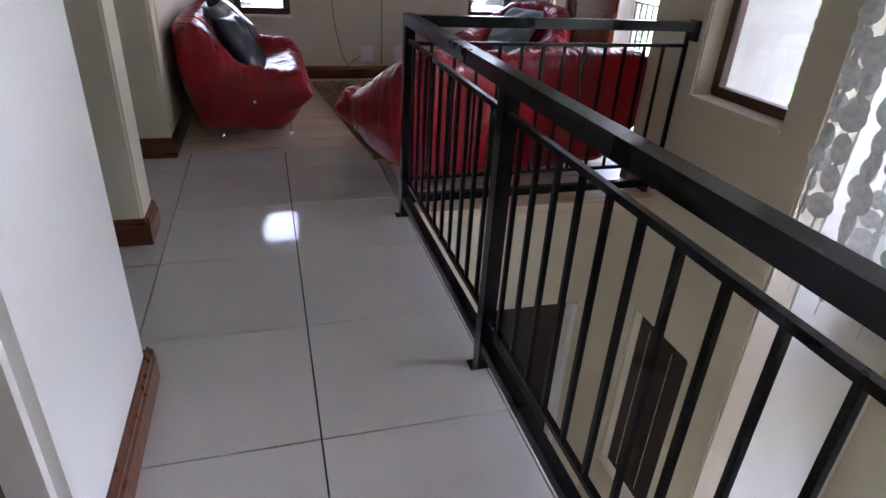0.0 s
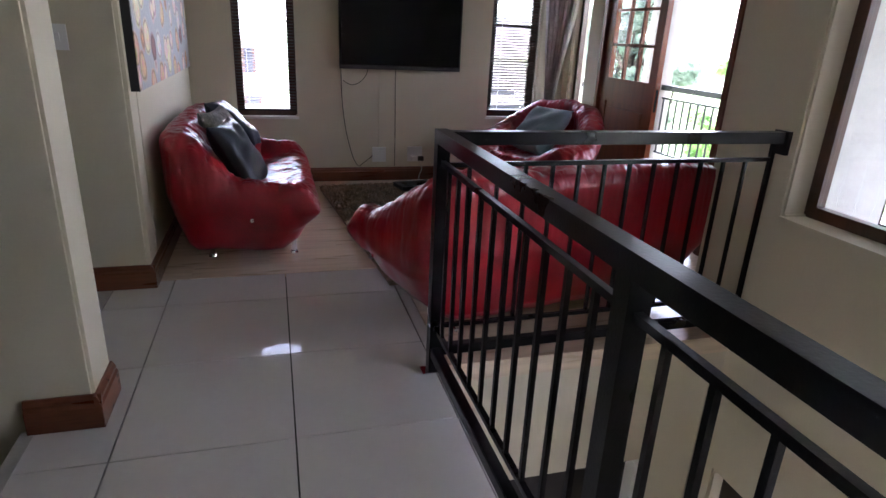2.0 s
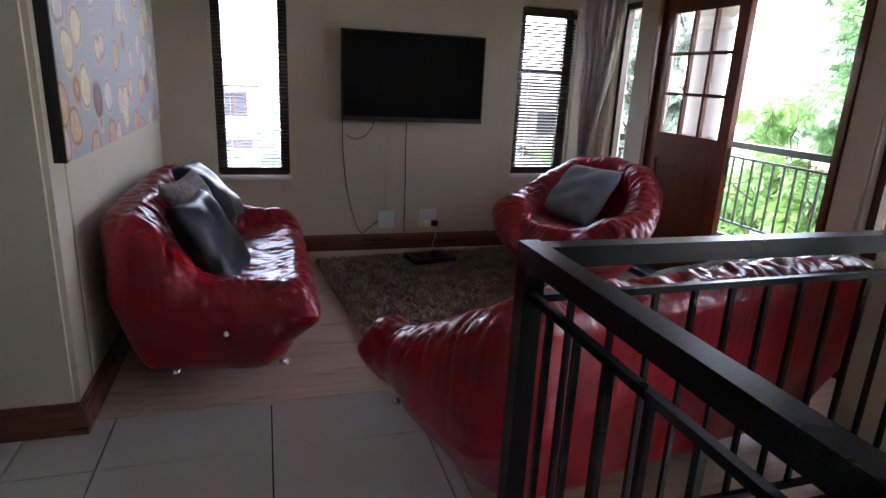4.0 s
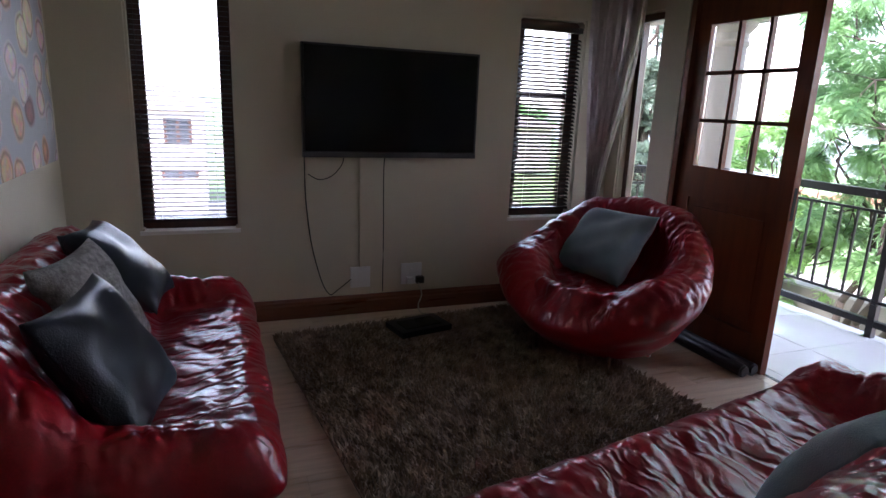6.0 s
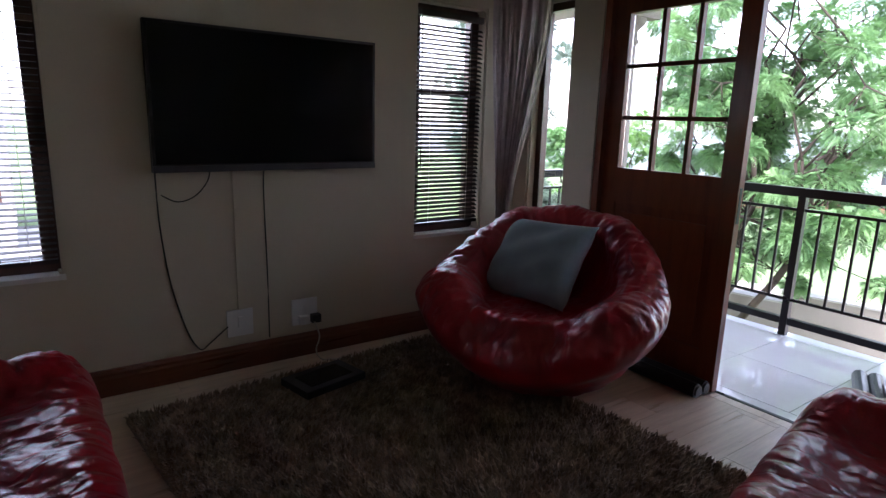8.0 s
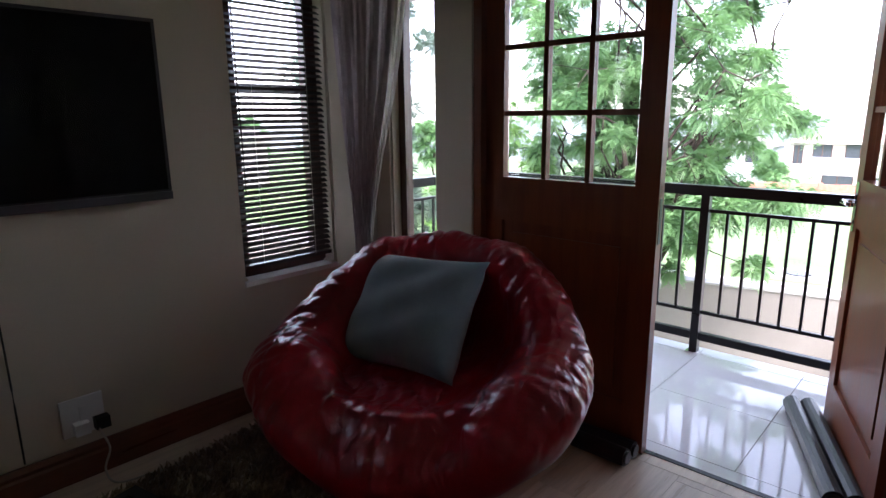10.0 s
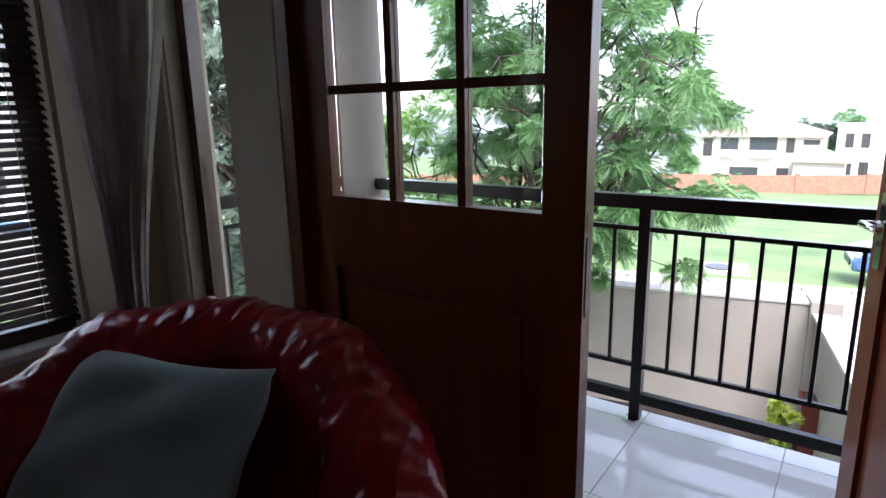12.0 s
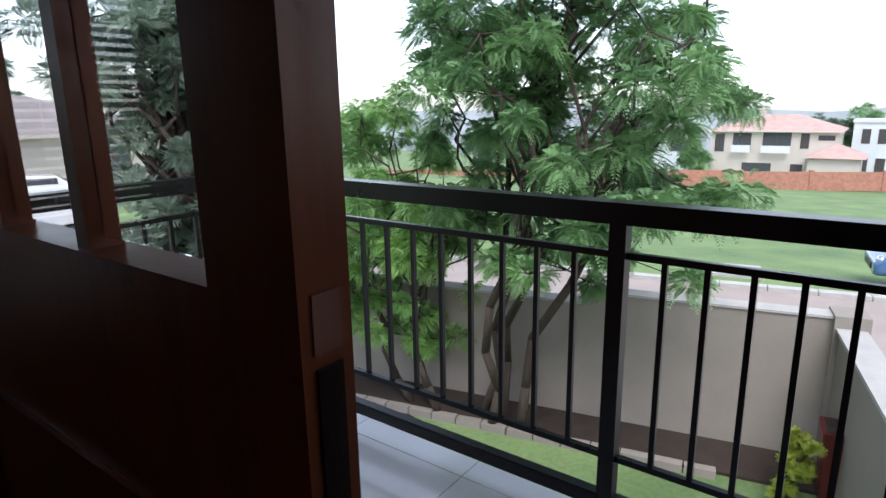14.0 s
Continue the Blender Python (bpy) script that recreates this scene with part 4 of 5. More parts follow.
def curtain(label, p, q, foot, z0, z1, tie, folds=6, lining=1):
    """A hanging curtain from p to q at the top, drawn in at the tie height towards foot."""
    root = thing("curtain", label, "curtain", p[0], p[1], z0)
    P, Q, F = Vector((*p, 0)), Vector((*q, 0)), Vector((*foot, 0))
    d = (Q - P)
    nrm = Vector((-d.y, d.x, 0)).normalized()
    for nm, material, s0, s1, off in (("drape", SILK, 0.0, 0.86, 0.0), ("lining", LINING, 0.80, 1.0, 0.014)):
        verts, faces, nu, nv = [], [], 70, 40
        for k in range(nv + 1):
            z = z0 + (z1 - z0) * k / nv
            g = math.exp(-((z - tie) / 0.85) ** 2) if z > tie else math.exp(-((z - tie) / 0.9) ** 2)
            for i in range(nu + 1):
                s = s0 + (s1 - s0) * i / nu
                base = P + d * s
                tight = F + d * (s - 0.5) * 0.24
                pos = base.lerp(tight, g)
                a = 0.024 * (1 - 0.35 * g)
                w = a * math.sin(2 * math.pi * folds * s + 0.7 * math.sin(2.2 * z)) + 0.010 * math.sin(2 * math.pi * folds * 2.3 * s + 3 * z) + 0.006 * math.sin(31 * s + 9 * z)
                pos = pos + nrm * (w + off) - P
                verts.append((pos.x, pos.y, z - z0))
        for k in range(nv):
            for i in range(nu):
                a = k * (nu + 1) + i
                faces.append((a, a + 1, a + nu + 2, a + nu + 1))
        mesh_part(nm, verts, faces, material, root, smooth=True)
    part("tie_back", lathe([(0.05, tie - z0 - 0.02), (0.055, tie - z0), (0.05, tie - z0 + 0.02)], 16), CHARCOAL, root, "dark tie-back band").matrix_basis = Matrix.Translation(F - P)
    part("curtain_pole", rod(bmesh.new(), (0, 0, z1 - z0), (d.x, d.y, z1 - z0), 0.012), IRON, root)
    return root


curtain("silvery mauve satin curtain with cream lining, tied back in the corner", (3.80, 7.735), (4.045, 7.45), (3.905, 7.685), 0.03, 2.35, 0.64, 5)
curtain("silvery mauve satin curtain with cream lining hanging beside the doors", (4.0, 5.10), (3.97, 4.76), (4.0, 4.84), 0.03, 2.35, 0.62)


def painting_mat():
    m = bpy.data.materials.new("painted_flowers")
    m.use_nodes = True
    n, l = m.node_tree.nodes, m.node_tree.links
    b = n["Principled BSDF"]
    tc = n.new("ShaderNodeTexCoord")
    warp, add = n.new("ShaderNodeTexNoise"), n.new("ShaderNodeVectorMath")
    warp.inputs["Scale"].default_value = 6
    add.operation = "MULTIPLY_ADD"
    add.inputs[1].default_value = (0.06, 0.06, 0.06)
    l.new(tc.outputs["Object"], warp.inputs["Vector"])
    l.new(warp.outputs["Color"], add.inputs[0])
    l.new(tc.outputs["Object"], add.inputs[2])
    vor = n.new("ShaderNodeTexVoronoi")
    vor.inputs["Scale"].default_value = 5.4
    vor.inputs["Randomness"].default_value = 0.8
    l.new(add.outputs[0], vor.inputs["Vector"])
    inside = n.new("ShaderNodeMapRange")
    inside.inputs["From Min"].default_value, inside.inputs["From Max"].default_value = 0.52, 0.42
    l.new(vor.outputs["Distance"], inside.inputs[0])
    gate = n.new("ShaderNodeTexNoise")
    gate.inputs["Scale"].default_value = 2.2
    l.new(tc.outputs["Object"], gate.inputs["Vector"])
    gr = n.new("ShaderNodeMapRange")
    gr.inputs["From Min"].default_value, gr.inputs["From Max"].default_value = 0.34, 0.42
    l.new(gate.outputs["Fac"], gr.inputs[0])
    both = n.new("ShaderNodeMath")
    both.operation = "MULTIPLY"
    l.new(inside.outputs[0], both.inputs[0])
    l.new(gr.outputs[0], both.inputs[1])
    hue = n.new("ShaderNodeValToRGB")
    hue.color_ramp.interpolation = "CONSTANT"
    e = hue.color_ramp.elements
    e[0].position, e[0].color = 0.0, (0.72, 0.52, 0.45, 1)
    e[1].position, e[1].color = 0.3, (0.60, 0.36, 0.20, 1)
    for p, c in ((0.48, (0.70, 0.60, 0.38, 1)), (0.66, (0.66, 0.56, 0.52, 1)), (0.82, (0.22, 0.05, 0.05, 1)), (0.9, (0.6, 0.3, 0.12, 1))):
        k = e.new(p)
        k.color = c
    sep = n.new("ShaderNodeSeparateColor")
    l.new(vor.outputs["Color"], sep.inputs[0])
    l.new(sep.outputs[0], hue.inputs[0])
    shade = n.new("ShaderNodeTexNoise")
    shade.inputs["Scale"].default_value, shade.inputs["Detail"].default_value = 26, 5
    l.new(tc.outputs["Object"], shade.inputs["Vector"])
    dark = n.new("ShaderNodeMixRGB")
    dark.blend_type = "OVERLAY"
    dark.inputs[0].default_value = 0.75
    l.new(hue.outputs[0], dark.inputs[1])
    l.new(shade.outputs["Color"], dark.inputs[2])
    mix = n.new("ShaderNodeMixRGB")
    mix.inputs[1].default_value = (0.36, 0.36, 0.38, 1)
    l.new(both.outputs[0], mix.inputs[0])
    edge = n.new("ShaderNodeValToRGB")
    ee = edge.color_ramp.elements
    ee[0].position, ee[0].color = 0.33, (1, 1, 1, 1)
    ee[1].position, ee[1].color = 0.40, (0.25, 0.18, 0.18, 1)
    ee.new(0.47).color = (1, 1, 1, 1)
    l.new(vor.outputs["Distance"], edge.inputs[0])
    lined = n.new("ShaderNodeMixRGB")
    lined.blend_type = "MULTIPLY"
    lined.inputs[0].default_value = 0.8
    l.new(dark.outputs[0], lined.inputs[1])
    l.new(edge.outputs[0], lined.inputs[2])
    l.new(lined.outputs[0], mix.inputs[2])
    l.new(mix.outputs[0], b.inputs["Base Color"])
    bp = n.new("ShaderNodeBump")
    bp.inputs["Strength"].default_value, bp.inputs["Distance"].default_value = 0.6, 0.006
    l.new(shade.outputs["Fac"], bp.inputs["Height"])
    l.new(bp.outputs[0], b.inputs["Normal"])
    b.inputs["Roughness"].default_value = 0.5
    return m


painting = thing("painting", "large canvas of pale pink and yellow flowers on grey", "painting", W, 6.535, 1.03)
part("canvas_edge", bx(0.0, -1.02, 0.0, 0.042, 1.02, 1.05), TV_CASE, painting, "dark canvas side", bevel=0.003)
part("canvas", bx(0.042, -1.018, 0.002, 0.046, 1.018, 1.048), painting_mat(), painting)

shells = thing("shell_chandelier", "hanging strings of round white capiz shells over the stair void", "chandelier", 3.15, 2.62, 0)
rng = random.Random(3)
first_shell = None
for i in range(26):
    a = 2 * math.pi * i / (16 if i < 16 else 10)
    ring = 1.0 if i < 16 else 0.6
    cx, cy = 0.30 * ring * math.cos(a), 0.36 * ring * math.sin(a)
    part("string", rod(bmesh.new(), (cx, cy, 0.35), (cx, cy, TOP), 0.0012, seg=5), CABLE_W, shells)
    z = 0.40 + 0.1 * rng.random()
    while z < 2.35:
        r = rng.choice((0.022, 0.034, 0.042, 0.048))
        z += r
        m = pose(cx, cy, z, 90, 0, rng.uniform(20, 110)) @ Matrix.Diagonal((r, r, 1, 1))
        if first_shell is None:
            bm = bmesh.new()
            bmesh.ops.create_cone(bm, cap_ends=True, segments=18, radius1=1, radius2=0.96, depth=0.002)
            first_shell = part("shell_disc", bm, SHELL, shells)
            first_shell.matrix_basis = m
        else:
            shared("shell_disc", first_shell, shells, m)
        z += r + 0.004
part("ceiling_plate", lathe([(0.40, TOP - 0.03), (0.40, TOP)], 32), CHROME, shells)
lower_frame = thing("doorway_frame", "white painted frame of the dark doorway below", "door frame", 2.66, 4.42, GROUND, kind="structure")
part("side_post", bx(0.42, -0.02, 0, 0.46, 0.2, 2.22), WHITE_PLASTIC, lower_frame)
part("side_post", bx(-0.46, -0.02, 0, -0.42, 0.2, 2.22), WHITE_PLASTIC, lower_frame)
# added panel: the darkness inside the open doorway as a near-black sheet
part("door_panel", bx(-0.42, 0.06, 0, 0.42, 0.1, 2.2), wood_mat("doorway_darkness", (0.012, 0.008, 0.007), (0.02, 0.013, 0.011), 0.4), lower_frame, "near-black panel standing in for the dark of the open doorway", bevel=0.004)
entry = thing("entrance_door", "dark-framed glazed entrance door in the bay below", "door", 4.66, 2.27, GROUND, kind="structure")
for y0, y1, z0, z1 in ((-0.67, -0.60, 0, 2.04), (0.60, 0.67, 0, 2.04), (-0.60, 0.60, 1.96, 2.04), (-0.60, 0.60, 0, 0.1), (-0.035, 0.035, 0.1, 1.96)):
    part("frame_member", bx(0, y0, z0, 0.05, y1, z1), FRAME_WOOD, entry, bevel=0.004)
for y0, y1 in ((-0.6, -0.035), (0.035, 0.6)):
    p = part("pane", bx(0.022, y0, 0.1, 0.026, y1, 1.96), GLASS, entry)
    p.visible_shadow = False
window_light("bay_daylight", 4.78, 1.82, 1.25, (2.0, 1.82, 0.9), 2.2, 2.0, 0.6)

# ---- outside ----
def ground_height(x):
    return float(np.interp(x, [-3000, 20, 75, 95, 140, 3000], [GROUND, GROUND, -7.7, -8.9, -13, -260]))


xs, ys = [-3000, -60, 0, 12, 20, 30, 45, 60, 75, 85, 95, 140, 3000], [-3000, -60, 0, 20, 60, 3000]
verts = [(x, y, ground_height(x) - 0.01) for x in xs for y in ys]
faces = [(i * 6 + k, i * 6 + 6 + k, i * 6 + 7 + k, i * 6 + k + 1) for i in range(len(xs) - 1) for k in range(5)]
tagged(mesh_part("ground", verts, faces, GRASS), "mown green grass field reaching the horizon", "ground", kind="structure")
STREET = pose(11.1, 8.6, GROUND, 0, 0, 12.5)


def placed(ob, m=STREET):
    ob.matrix_world = m
    return ob


tagged(placed(part("road", bx(0.3, -40, -0.02, 7.2, 50, 0.004), ROAD)), "pale brown-grey paved street", "road", kind="structure")
kerb = tagged(placed(new("kerb")), "pale concrete kerb stones along the grass", "kerb", kind="structure")
k0 = None
for i in range(40):
    m = pose(7.33, -14 + i, 0)
    if k0 is None:
        k0 = part("kerb_stone", bx(-0.13, -0.49, -0.05, 0.13, 0.49, 0.1), COPING, kerb, bevel=0.02)
        k0.matrix_basis = m
    else:
        shared("kerb_stone", k0, kerb, m)
garden = tagged(placed(new("boundary_wall")), "grey plastered boundary wall with a stepped top", "wall", kind="structure")
part("wall_panel", bx(0, -2.5, 0, 0.22, 0.37, 1.80), PLASTER, garden, bevel=0.01)
part("wall_panel", bx(0, 0.37, 0, 0.22, 18, 1.63), PLASTER, garden, bevel=0.01)
part("coping", bx(-0.02, -2.52, 1.80, 0.24, 0.38, 1.83), COPING, garden)
part("coping", bx(-0.02, 0.38, 1.63, 0.24, 18, 1.66), COPING, garden)
side_wall = tagged(placed(new("driveway_wall")), "grey plastered wall with a wide flat top beside the driveway", "wall", kind="structure")
part("wall_panel", bx(-5.2, -2.73, 0, 0.22, -2.51, 1.68), PLASTER, side_wall, bevel=0.01)
part("coping", bx(-5.2, -2.77, 1.68, 0.26, -2.47, 1.72), COPING, side_wall)
part("gate_pier", bx(-0.1, -2.8, 0, 0.3, -2.45, 1.86), PLASTER, side_wall, bevel=0.01)
bed = tagged(placed(new("flower_bed")), "soil bed with small kerb stones along the boundary wall", "flower bed", kind="structure")
part("soil", bx(-0.75, -2.45, -0.02, -0.005, 14, 0.03), SOIL, bed)
part("bare_patch", lathe([(0.75, -0.02), (0.7, 0.004)], 22), SOIL, bed).matrix_basis = pose(-1.25, 3.2, 0) @ Matrix.Diagonal((0.75, 1.3, 1, 1))
e0 = None
for i in range(26):
    m = pose(-0.82, -1.2 + 0.36 * i, 0.02, 0, random.uniform(-3, 3), random.uniform(-3, 3))
    if e0 is None:
        e0 = part("edging_stone", bx(-0.06, -0.17, -0.04, 0.06, 0.17, 0.07), PLASTER, bed, bevel=0.012)
        e0.matrix_basis = m
    else:
        shared("edging_stone", e0, bed, m)
tagged(placed(part("driveway", bx(-9, -9, -0.02, 0.3, -2.85, 0.004), ROAD)), "grey paved driveway beside the garden", "driveway", kind="structure")
hatch = tagged(placed(new("manhole"), STREET @ pose(8.76, -1.74, 0.02)), "concrete manhole slab in the grass", "manhole")
part("slab", bx(-0.55, -0.75, -0.05, 0.55, 0.75, 0.05), COPING, hatch, bevel=0.02)
part("cover", lathe([(0.34, 0.05), (0.33, 0.075)], 24), IRON, hatch)


# ---- plants ----
def limb(bm, p, q, r0, r1, rng, bend=0.12, n=4):
    p, q = Vector(p), Vector(q)
    last, lr = p, r0
    for i in range(1, n + 1):
        t = i / n
        c = p.lerp(q, t) + Vector((rng.uniform(-1, 1), rng.uniform(-1, 1), rng.uniform(-0.4, 0.4))) * bend * (q - p).length * (1 - t) * t * 2
        r = r0 + (r1 - r0) * t
        rod(bm, last, c, lr, r, 7)
        last, lr = c, r


def fronds(tips, per, rng, length, spread, droop=0.5, leaflets=9, leaf=0.05):
    """Feathery sprays that burst outwards from the branch tips: each has a drooping spine with paired leaflets."""
    V, F = [], []
    for (cx, cy, cz, rad) in tips:
        for _ in range(per):
            a, e = rng.uniform(0, 2 * math.pi), math.asin(rng.uniform(-0.75, 1.0))
            out = Vector((math.cos(a) * math.cos(e), math.sin(a) * math.cos(e), math.sin(e)))
            o = Vector((cx, cy, cz)) + Vector((out.x, out.y, out.z * 0.7)) * rad * rng.random() ** 0.5
            d = (out + Vector((rng.gauss(0, spread), rng.gauss(0, spread), rng.gauss(0, spread)))).normalized()
            L = length * rng.uniform(0.6, 1.2)
            flat = d.cross(Vector((0, 0, 1)))
            side = Matrix.Rotation(rng.uniform(-0.7, 0.7), 3, d) @ (flat.normalized() if flat.length > 0.1 else Vector((1, 0, 0)))
            for i in range(leaflets):
                t = (i + 0.6) / leaflets
                s = o + d * (L * t) - Vector((0, 0, droop * L * t * t))
                w = leaf * (0.45 + math.sin(math.pi * min(1, t + 0.1)) * 0.8)
                for sg in (-1, 1):
                    tip = s + side * (sg * w) + d * (w * 0.5) - Vector((0, 0, w * 0.25))
                    wid = d * (leaf * 0.22)
                    k = len(V)
                    V += [tuple(s - wid * 0.4), tuple((s + tip) / 2 - wid), tuple(tip), tuple((s + tip) / 2 + wid)]
                    F.append((k, k + 1, k + 2, k + 3))
    return V, F


def tree(label, base, trunk_top, crown, tips_n, per, seed, material, length=0.34, leaf=0.055, trunk_r=0.09, clump=0.36, droop=0.6, stems=1):
    """Tapered stems with limbs and a ragged crown of feathery tufts; crown: centre and radii."""
    rng = random.Random(seed)
    root = thing("tree", label, "tree", *base)
    B = Vector(base)
    bm = bmesh.new()
    top = Vector(trunk_top) - B
    c, r = Vector(crown[:3]) - B, Vector(crown[3:])
    heads = [(Vector((0, 0, 0)), top)]
    for i in range(1, stems):
        a = 2 * math.pi * i / stems + rng.uniform(-0.4, 0.4)
        foot = Vector((0.25 * math.cos(a), 0.35 * math.sin(a), 0))
        heads.append((foot, Vector((c.x + 0.5 * r.x * math.cos(a), c.y + 0.5 * r.y * math.sin(a), top.z * rng.uniform(0.8, 1.15)))))
    for foot, head in heads:
        limb(bm, foot, head, trunk_r, trunk_r * 0.45, rng, 0.16, 6)
    tips, lobes = [], []
    while len(lobes) < max(5, tips_n // 4):
        u = Vector((rng.uniform(-1, 1), rng.uniform(-1, 1), rng.uniform(-1, 1)))
        if 0.3 < u.length < 1.0 and all((u - v).length > 0.24 for v in lobes):
            lobes.append(u)
    for u in lobes:
        p = c + Vector((u.x * r.x, u.y * r.y, u.z * r.z))
        foot, head = min(heads, key=lambda q: (q[1] - p).length)
        start = foot.lerp(head, rng.uniform(0.5, 0.98))
        limb(bm, start, p, trunk_r * 0.34, 0.010, rng, 0.25, 5)
    for i in range(tips_n):
        u = lobes[i % len(lobes)]
        p = c + Vector((u.x * r.x, u.y * r.y, u.z * r.z))
        q = p + Vector((rng.gauss(0, 0.95 * clump), rng.gauss(0, 0.95 * clump), rng.gauss(0, 0.65 * clump)))
        tips.append((q.x, q.y, q.z, clump * rng.uniform(0.35, 0.75)))
        limb(bm, p, q, 0.010, 0.004, rng, 0.2, 2)
    part("trunk", bm, BARK, root, smooth=True)
    v, f = fronds(tips, per, rng, length, 0.45, droop, 8, leaf)
    mesh_part("crown", v, f, material, root)
    return root


tree("tall feathery green tree with several stems behind the balcony", (10.3, 9.75, GROUND), (10.4, 9.3, 1.6), (10.35, 9.0, 1.95, 1.4, 1.65, 2.75), 210, 115, 4, LEAF, length=0.16, leaf=0.048, trunk_r=0.07, clump=0.40, stems=4)
tree("bushy bright green tree in the soil bed", (10.1, 10.8, GROUND), (10.15, 11.2, -0.6), (10.15, 11.5, -0.55, 1.05, 1.35, 1.75), 140, 105, 9, LEAF_BRIGHT, length=0.13, leaf=0.038, trunk_r=0.06, clump=0.32, stems=3)
tree("tall dense tree with small dark leaves beside the balcony", (6.65, 10.75, GROUND), (6.65, 10.75, 2.0), (6.65, 10.75, 0.6, 0.5, 0.5, 3.3), 190, 95, 12, LEAF_DARK, length=0.11, leaf=0.032, droop=0.2, clump=0.24)
tree("lime green pointed shrub by the driveway wall", (10.5, 6.35, GROUND), (10.5, 6.35, -2.3), (10.5, 6.35, -2.5, 0.14, 0.14, 0.45), 34, 60, 21, LEAF_LIME, length=0.08, leaf=0.022, trunk_r=0.02, droop=0.2, clump=0.05)
for i, (x, y, h) in enumerate(((60, 60, 7), (70, 48, 6), (80, 38, 6), (48, 66, 5), (86, 26, 4.5), (66, 34, 5), (38, 70, 6), (20, 60, 7), (104, 9, 9.5), (104, 11, 9))):
    z = ground_height(x)
    tree("distant green garden tree", (x, y, z), (x, y, z + h * 0.6), (x, y, z + h * 0.65, h * 0.32, h * 0.32, h * 0.38), 34, 40, 40 + i, LEAF_DARK if i % 2 else LEAF, length=0.9, leaf=0.26, trunk_r=0.15, clump=h * 0.12)
pot = thing("plant_pot", "tall square oxblood planter by the driveway wall", "plant pot", 10.9, 5.95, GROUND, 10)
bm = bmesh.new()
bmesh.ops.create_cone(bm, cap_ends=True, segments=4, radius1=0.22, radius2=0.30, depth=0.85, matrix=pose(0, 0, 0.425, 0, 0, 45))
part("body", bm, POT, pot, bevel=0.01)
part("soil", bx(-0.17, -0.17, 0.85, 0.17, 0.17, 0.856), SOIL, pot)


# ---- houses, walls and cars farther off ----
def house(name, label, x, y, rz, w, d, h, roof_h, wall_m, roof_m, windows, hip=0.35, flat=False, group=""):
    """local: the front faces -x, along y; windows (y, z, width, height) on the front."""
    z = ground_height(x)
    root = thing(name, label, "house", x, y, z, rz, group)
    part("wall", bx(0, -w / 2, 0, d, w / 2, h), wall_m, root)
    if flat:
        part("parapet", bx(-0.15, -w / 2 - 0.15, h, d + 0.15, w / 2 + 0.15, h + 0.35), wall_m, root)
    else:
        o, bm = 0.5, bmesh.new()
        q = [bm.verts.new(p) for p in ((-o, -w / 2 - o, h), (d + o, -w / 2 - o, h), (d + o, w / 2 + o, h), (-o, w / 2 + o, h))]
        a, b = bm.verts.new((d / 2, -w / 2 + hip * w, h + roof_h)), bm.verts.new((d / 2, w / 2 - hip * w, h + roof_h))
        for f in ((q[0], q[1], a), (q[2], q[3], b), (q[1], q[2], b, a), (q[3], q[0], a, b), (q[3], q[2], q[1], q[0])):
            bm.faces.new(f)
        part("roof", bm, roof_m, root)
        part("fascia", bx(-o, -w / 2 - o, h - 0.18, -o + 0.08, w / 2 + o, h), wall_m, root)
    for (wy, wz, ww, wh) in windows:
        wd = part("window", bx(-0.03, wy - ww / 2, wz, 0.02, wy + ww / 2, wz + wh), DARK_GLASS, root, "dark window")
        for k in (-0.5, 0, 0.5):
            part("mullion", bx(-0.06, wy + k * ww - 0.05, wz, -0.02, wy + k * ww + 0.05, wz + wh), FRAME_WOOD, wd)
        part("lintel", bx(-0.06, wy - ww / 2 - 0.1, wz + wh, -0.0, wy + ww / 2 + 0.1, wz + wh + 0.12), wall_m, wd)
    return root


big = house("house", "two-storey cream house with a terracotta hipped roof beyond the field", 88, 17.3, 0, 14, 10, 6.3, 1.9, HOUSE_WALL, ROOF_RED, [(3.3, 3.7, 2.0, 2.3), (-0.6, 3.7, 3.0, 2.4), (-3.6, 4.2, 0.8, 1.8), (-5.8, 5.2, 1.6, 0.6), (5.9, 3.6, 1.0, 2.3), (1.4, 0.4, 3.2, 1.9), (-3.0, 0.4, 1.2, 1.9)])
part("wing_wall", bx(-3.5, -9.5, 0, 4, -4.4, 3.4), HOUSE_WALL, big)
bm = bmesh.new()
q = [bm.verts.new(p) for p in ((-4, -10, 3.4), (4.4, -10, 3.4), (4.4, -4, 3.4), (-4, -4, 3.4))]
a = bm.verts.new((0.2, -7, 4.9))
for i in range(4):
    bm.faces.new((q[i], q[(i + 1) % 4], a))
bm.faces.new(q[::-1])
part("wing_roof", bm, ROOF_RED, big)
part("chimney", bx(4, 1.6, 7.2, 4.9, 2.4, 8.9), HOUSE_WALL, big)
for wy, ww in ((3.3, 2.2), (-0.6, 3.2)):
    part("balcony_rail", bx(-0.7, wy - ww / 2, 3.6, -0.62, wy + ww / 2, 4.5), mat("pale_rail", (0.6, 0.6, 0.6), 0.5), big)
house("house", "white flat-roofed two-storey house beyond the field", 96, 2.3, 0, 14, 10, 7.6, 0, HOUSE_WHITE, ROOF_GREY, [(5.6, 5.0, 0.8, 1.8), (3.9, 5.0, 0.8, 1.8), (5.6, 1.5, 0.9, 1.7), (3.8, 1.5, 0.9, 1.7), (0.5, 5.0, 1.6, 1.6)], flat=True)
